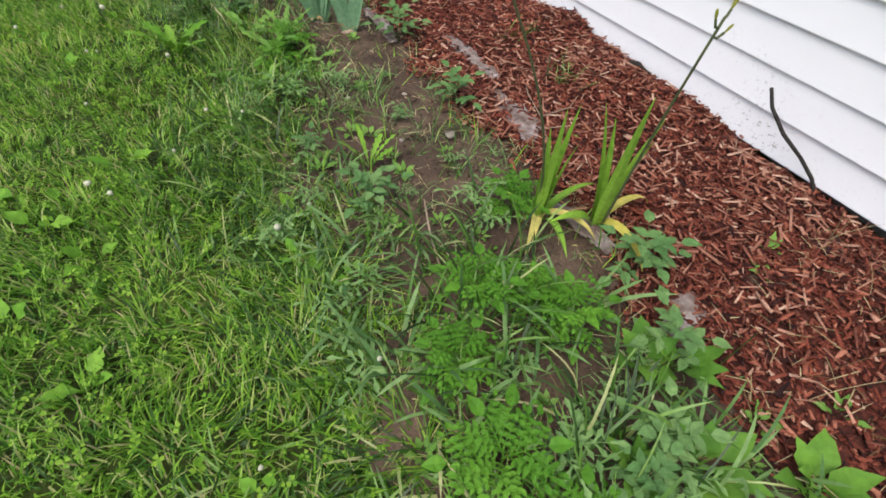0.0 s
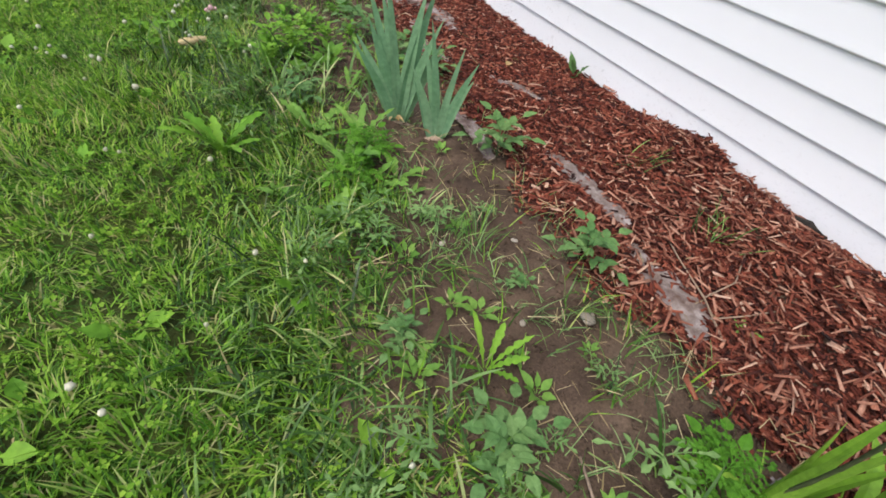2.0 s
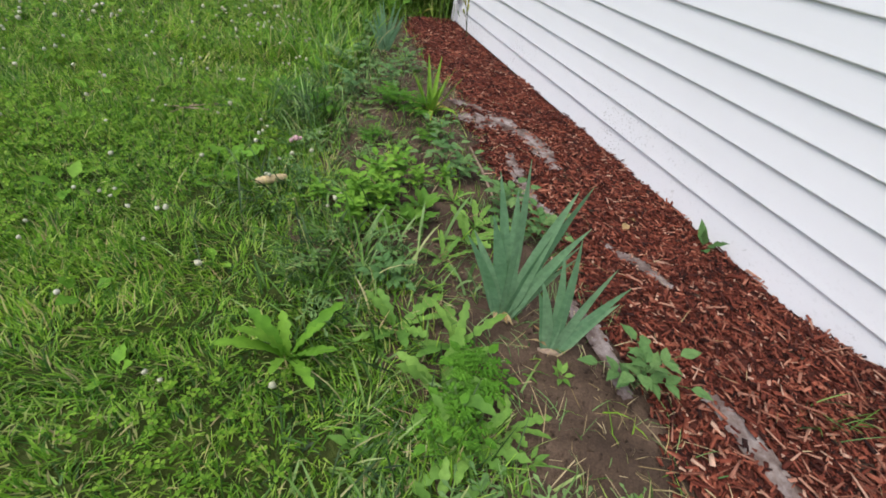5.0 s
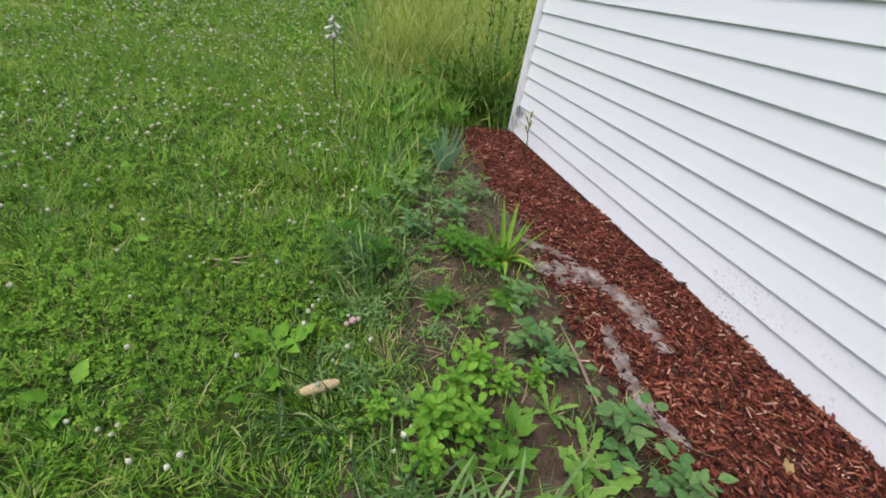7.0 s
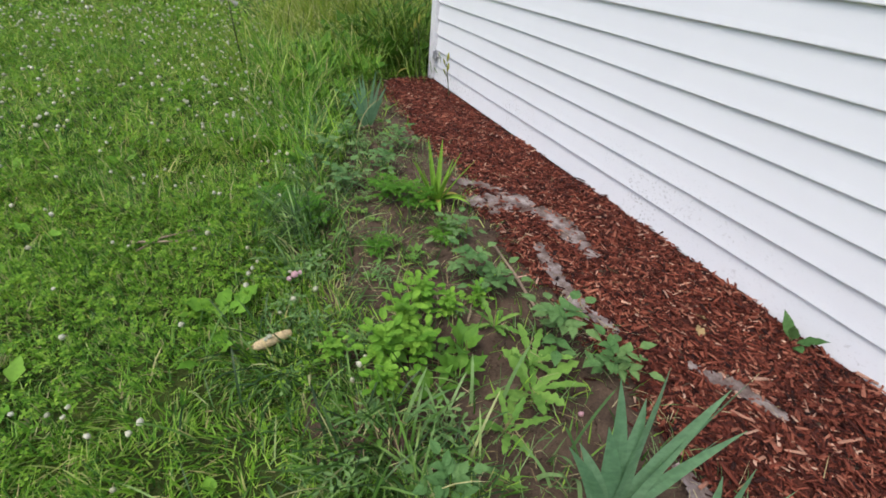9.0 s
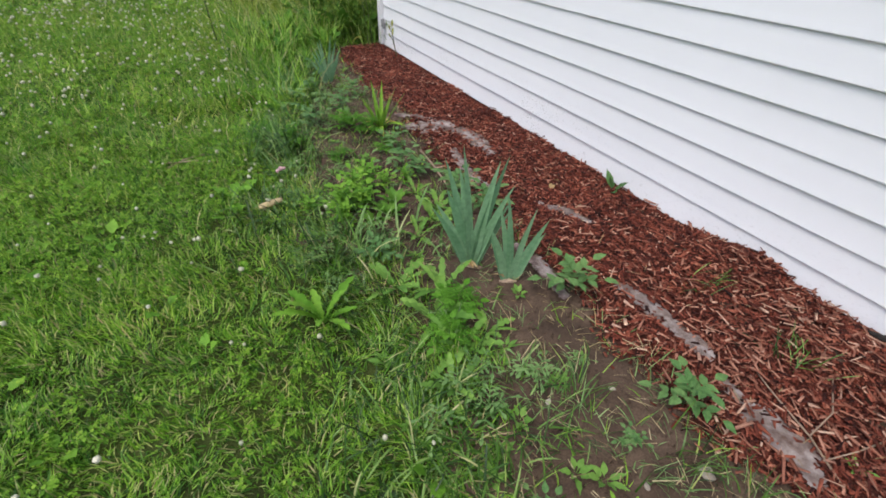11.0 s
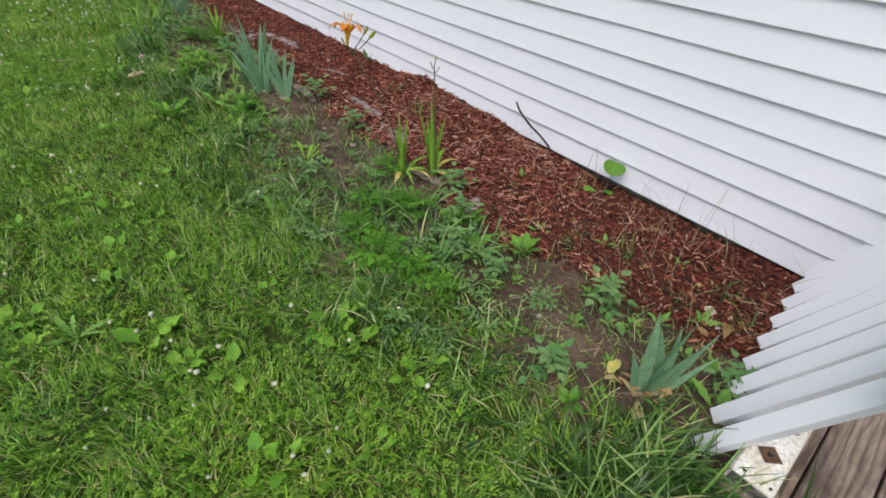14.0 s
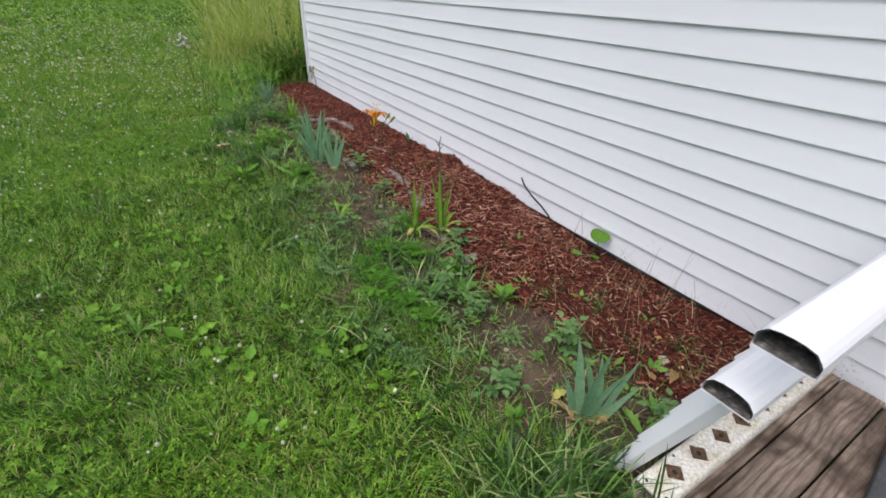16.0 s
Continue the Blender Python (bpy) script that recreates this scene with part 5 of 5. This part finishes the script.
chunks = []
for zone, x0, x1, y0, y1, per, size in ((0, -4.0, -1.4, -8.3, -0.5, 2600, 0.0092), (1, -6.2, -1.2, -9.0, 4.0, 1500, 0.015), (2, -12, -1.5, -12, 13.5, 260, 0.036), (3, -26, 6, -28, 34, 30, 0.1)):
    x, y = scatter(x0, x1, y0, y1, per)
    keep = (rng.random(len(x)) < np.maximum(clover_patch(x, y), 0.45 * soft(-1.8, -0.4, y))) & (rng.random(len(x)) < ZONES[zone](x, y))
    x, y = x[keep], y[keep]
    n = len(x)
    z = ground_z(x, y) + rng.uniform(0.02, 0.075, n)
    az, s = rng.uniform(0, 6.28, n), size * rng.uniform(0.7, 1.25, n)
    tx, ty = rng.normal(0, 0.3, n), rng.normal(0, 0.3, n)
    for k in range(3):
        a = az + k * 2.094
        cx, cy, ux, uy = np.cos(a), np.sin(a), -np.sin(a), np.cos(a)
        pts = []
        outline = ((0.08, 0, 0), (0.65, 0.52, 0.14), (1.15, 0.42, 0.1), (1.08, 0, -0.03), (1.15, -0.42, 0.1), (0.65, -0.52, 0.14)) if zone == 0 else ((0.05, 0, 0), (0.85, 0.55, 0.14), (1.15, 0, -0.02), (0.85, -0.55, 0.14))
        for along, across, lift in outline:
            px, py = s * (along * cx + across * ux), s * (along * cy + across * uy)
            pts.append(np.stack((x + px, y + py, z + lift * s + px * tx + py * ty), -1))
        vv = np.stack(pts, 1).reshape(-1, 3)
        tri = np.array([(0, 1, 3), (1, 2, 3), (0, 3, 5), (3, 4, 5)] if zone == 0 else [(0, 1, 2), (0, 2, 3)])
        chunks.append((vv, (tri[None] + len(outline) * np.arange(n)[:, None, None]).reshape(-1, 3)))
v, f = gather(chunks)
tagged(new("clover_leaves", mesh_of("clover_leaves", v, f, CLOVER)), "patches of bright green clover leaves in the lawn", "clover", kind="stuff")

ico = bmesh.new()
bmesh.ops.create_icosphere(ico, subdivisions=1, radius=1)
iv = np.array([q.co for q in ico.verts])
it = np.array([[q.index for q in g.verts] for g in ico.faces])
ico.free()


def heads(x, y, z, r):
    n = len(x)
    vv = iv[None] * r[:, None, None] * rng.uniform(0.7, 1.15, (n, len(iv), 1)) + np.stack((x, y, z), -1)[:, None]
    return vv.reshape(-1, 3), (it[None] + len(iv) * np.arange(n)[:, None, None]).reshape(-1, 3)


chunks, stems = [], []
for zone, x0, x1, y0, y1, per, r in ((0, -4.3, -1.5, -9.0, -0.5, 52, 0.0100), (1, -7.0, -1.3, -9.0, 4.0, 60, 0.0135), (2, -13, -1.5, -10, 13.5, 22, 0.020), (3, -22, 2, -12, 26, 5, 0.028)):
    x, y = scatter(x0, x1, y0, y1, per)
    keep = rng.random(len(x)) < 0.4 + 0.6 * soft(0.4, 0.65, field(x, y, 0.8, 51) * 0.6 + field(x, y, 0.3, 52) * 0.4)
    keep &= (rng.random(len(x)) < ZONES[zone](x, y)) & (rng.random(len(x)) < (0.4 + 0.6 * soft(-4.5, -2.5, y)))
    x, y = x[keep], y[keep]
    z = ground_z(x, y) + rng.uniform(0.07, 0.115, len(x))
    chunks.append(heads(x, y, z, r * rng.uniform(0.6, 1.2, len(x))))
    stems.append(blades(x, y, ground_z(x, y), z - ground_z(x, y), np.full(len(x), 0.002), np.zeros(len(x)), np.zeros(len(x)), 2))
v, f = gather(chunks)
tagged(new("clover_flowers", mesh_of("clover_flowers", v, f, BLOSSOM, True)), "small round white clover flowers scattered over the lawn", "clover flower", kind="stuff")
v, f = gather(stems)
tagged(new("clover_stems", mesh_of("clover_stems", v, f, GRASS)), "thin green stems of the clover flowers", "clover", kind="stuff")
v, f = heads(np.array([-1.64, -1.66, -1.62, -1.02]), np.array([-2.62, -2.63, -2.60, -3.42]), np.array([0.08, 0.075, 0.07, 0.06]), np.array([0.014, 0.011, 0.01, 0.009]))
tagged(new("pink_clover_flower", mesh_of("pink_clover_flower", v, f, PINK_PETAL, True)), "faded pink clover flower in the lawn edge", "clover flower", kind="stuff")


def tall_stand(name, material, x, y, lo, hi, wide, lean, bend, label, seg=6):
    n = len(x)
    vv, ff = blades(x, y, ground_z(x, y), rng.uniform(lo, hi, n), wide * rng.uniform(0.6, 1.3, n), np.abs(rng.normal(lean, lean * 0.6, n)), rng.uniform(0.2, 1.0, n) * bend, seg)
    tagged(new(name, mesh_of(name, vv, ff, material, True)), label, "tall grass", kind="stuff")


n = 5200
x, y = rng.normal(-0.7, 0.65, n), rng.uniform(0.4, 4.6, n)
x = x + 0.25 * (y - 0.6)
x, y = np.concatenate((x, rng.uniform(-0.6, 4.5, 4200))), np.concatenate((y, rng.uniform(1.0, 7.0, 4200)))
keep = (x > -1.9 + 0.1 * y + 0.7 * rng.random(len(x))) & (rng.random(len(x)) < 0.12 + 1.1 * soft(0.35, 0.7, field(x, y, 0.3, 62)))
x, y = x[keep], y[keep]
rise = 0.45 + 0.55 * soft(0.3, 2.2, y + 0.6 * x) * (0.5 + 0.9 * field(x, y, 0.5, 63))
tall_stand("tall_grass", HAY, x, y, 0.45 * rise, 1.35 * rise, 0.010, 0.42, 2.0, "stand of tall pale unmown grass beyond the house corner")
pick = rng.random(len(x)) < 0.28
tall_stand("dry_grass_stems", HAY, x[pick], y[pick], 0.6 * rise[pick], 1.35 * rise[pick], 0.004, 0.3, 0.9, "thin straw-coloured seed stems standing above the tall grass")
pick = rng.random(len(x)) < 0.25
tall_stand("green_tall_grass", COARSE, x[pick], y[pick], 0.25, 0.9 * rise[pick], 0.011, 0.45, 1.9, "darker green blades mixed through the tall grass")
x, y = scatter(-1.5, 14.0, 4.5, 22.0, 40)
keep = x > -1.6 + 0.1 * y + 1.2 * rng.random(len(x))
tall_stand("far_tall_grass", HAY, x[keep], y[keep], 0.9, 1.9, 0.03, 0.3, 1.2, "field of tall pale unmown grass behind the house", 4)
n = 1500
x, y = rng.normal(0.0, 0.24, n), rng.normal(0.8, 0.3, n)
keep = (y > 0.22)
tall_stand("arching_grass", SHADE_GRASS, x[keep], y[keep], 0.4, 0.9, 0.011, 0.4, 2.4, "dense dark green clump of arching grass at the house corner", 7)
settle([rosette("leafy_weed", "leafy dark green weed among the tall grass", "weed", BROAD, 12, 0.17, 0.085, "ovate", 48, 45, "leafy weeds at the house corner", 0.14) for _ in range(3)],
       [(-0.28, 0.55, 0, 1.5), (0.1, 0.75, 40, 1.7), (-0.12, 1.15, 80, 2.0), (-0.55, 0.8, 120, 1.4), (-0.75, 0.35, 20, 1.1), (-1.0, 0.15, 70, 1.0), (-1.25, 0.3, 140, 1.0), (-0.9, 0.75, 250, 1.3), (-1.15, -0.15, 10, 0.9), (-0.62, 0.12, 200, 0.9), (0.15, 1.5, 300, 2.0), (-0.45, 1.5, 30, 1.6), (-1.35, 0.7, 90, 1.0), (-0.95, -0.35, 50, 0.7)])
def goldenrod(tall):
    root = thing("goldenrod", pose(0, 0, 0), "tall green goldenrod stem with narrow leaves behind the house", "weed", "goldenrods behind the corner")
    bm = bmesh.new()
    lean = rnd.uniform(-0.12, 0.12)
    at = lambda h: (lean * h * h, 0.05 * h, h * tall)
    tube(bm, [at(i / 6) for i in range(7)], [0.005 - 0.0005 * i for i in range(7)], 6)
    part("stem", bm, STALK, root, "", True)
    for i in range(22):
        h = 0.15 + 0.85 * i / 21
        bm = bmesh.new()
        leaf(bm, at(h), 137.5 * i, 45 + rnd.uniform(-12, 12), 0.15 * (1.15 - 0.6 * h) * rnd.uniform(0.8, 1.2), 0.034, "ovate", 55, 0.2, 7, rnd.uniform(-12, 12))
        part("leaf", bm, BROAD, root, "", True)
    return root


settle([goldenrod(h) for h in (1.05, 1.25, 0.85)],
       [(0.05, 1.0, 0, 1.0), (0.3, 1.25, 60, 1.0), (-0.15, 1.3, 120, 1.0), (0.45, 1.6, 20, 1.05), (0.15, 1.7, 200, 1.0), (0.7, 1.9, 80, 1.1), (-0.1, 1.9, 300, 1.0), (0.4, 2.2, 150, 1.1), (0.9, 2.4, 240, 1.1), (0.2, 0.75, 30, 0.85), (0.65, 2.7, 10, 1.15), (1.1, 3.0, 90, 1.15)])
n = 2600
x, y = rng.uniform(-1.5, -0.5, n), rng.uniform(-0.15, 0.9, n)
keep = rng.random(n) < field(x, y, 0.3, 61)
tall_stand("lawn_edge_grass", GRASS, x[keep], y[keep], 0.18, 0.5, 0.007, 0.3, 1.3, "rough green grass along the end of the bed", 5)
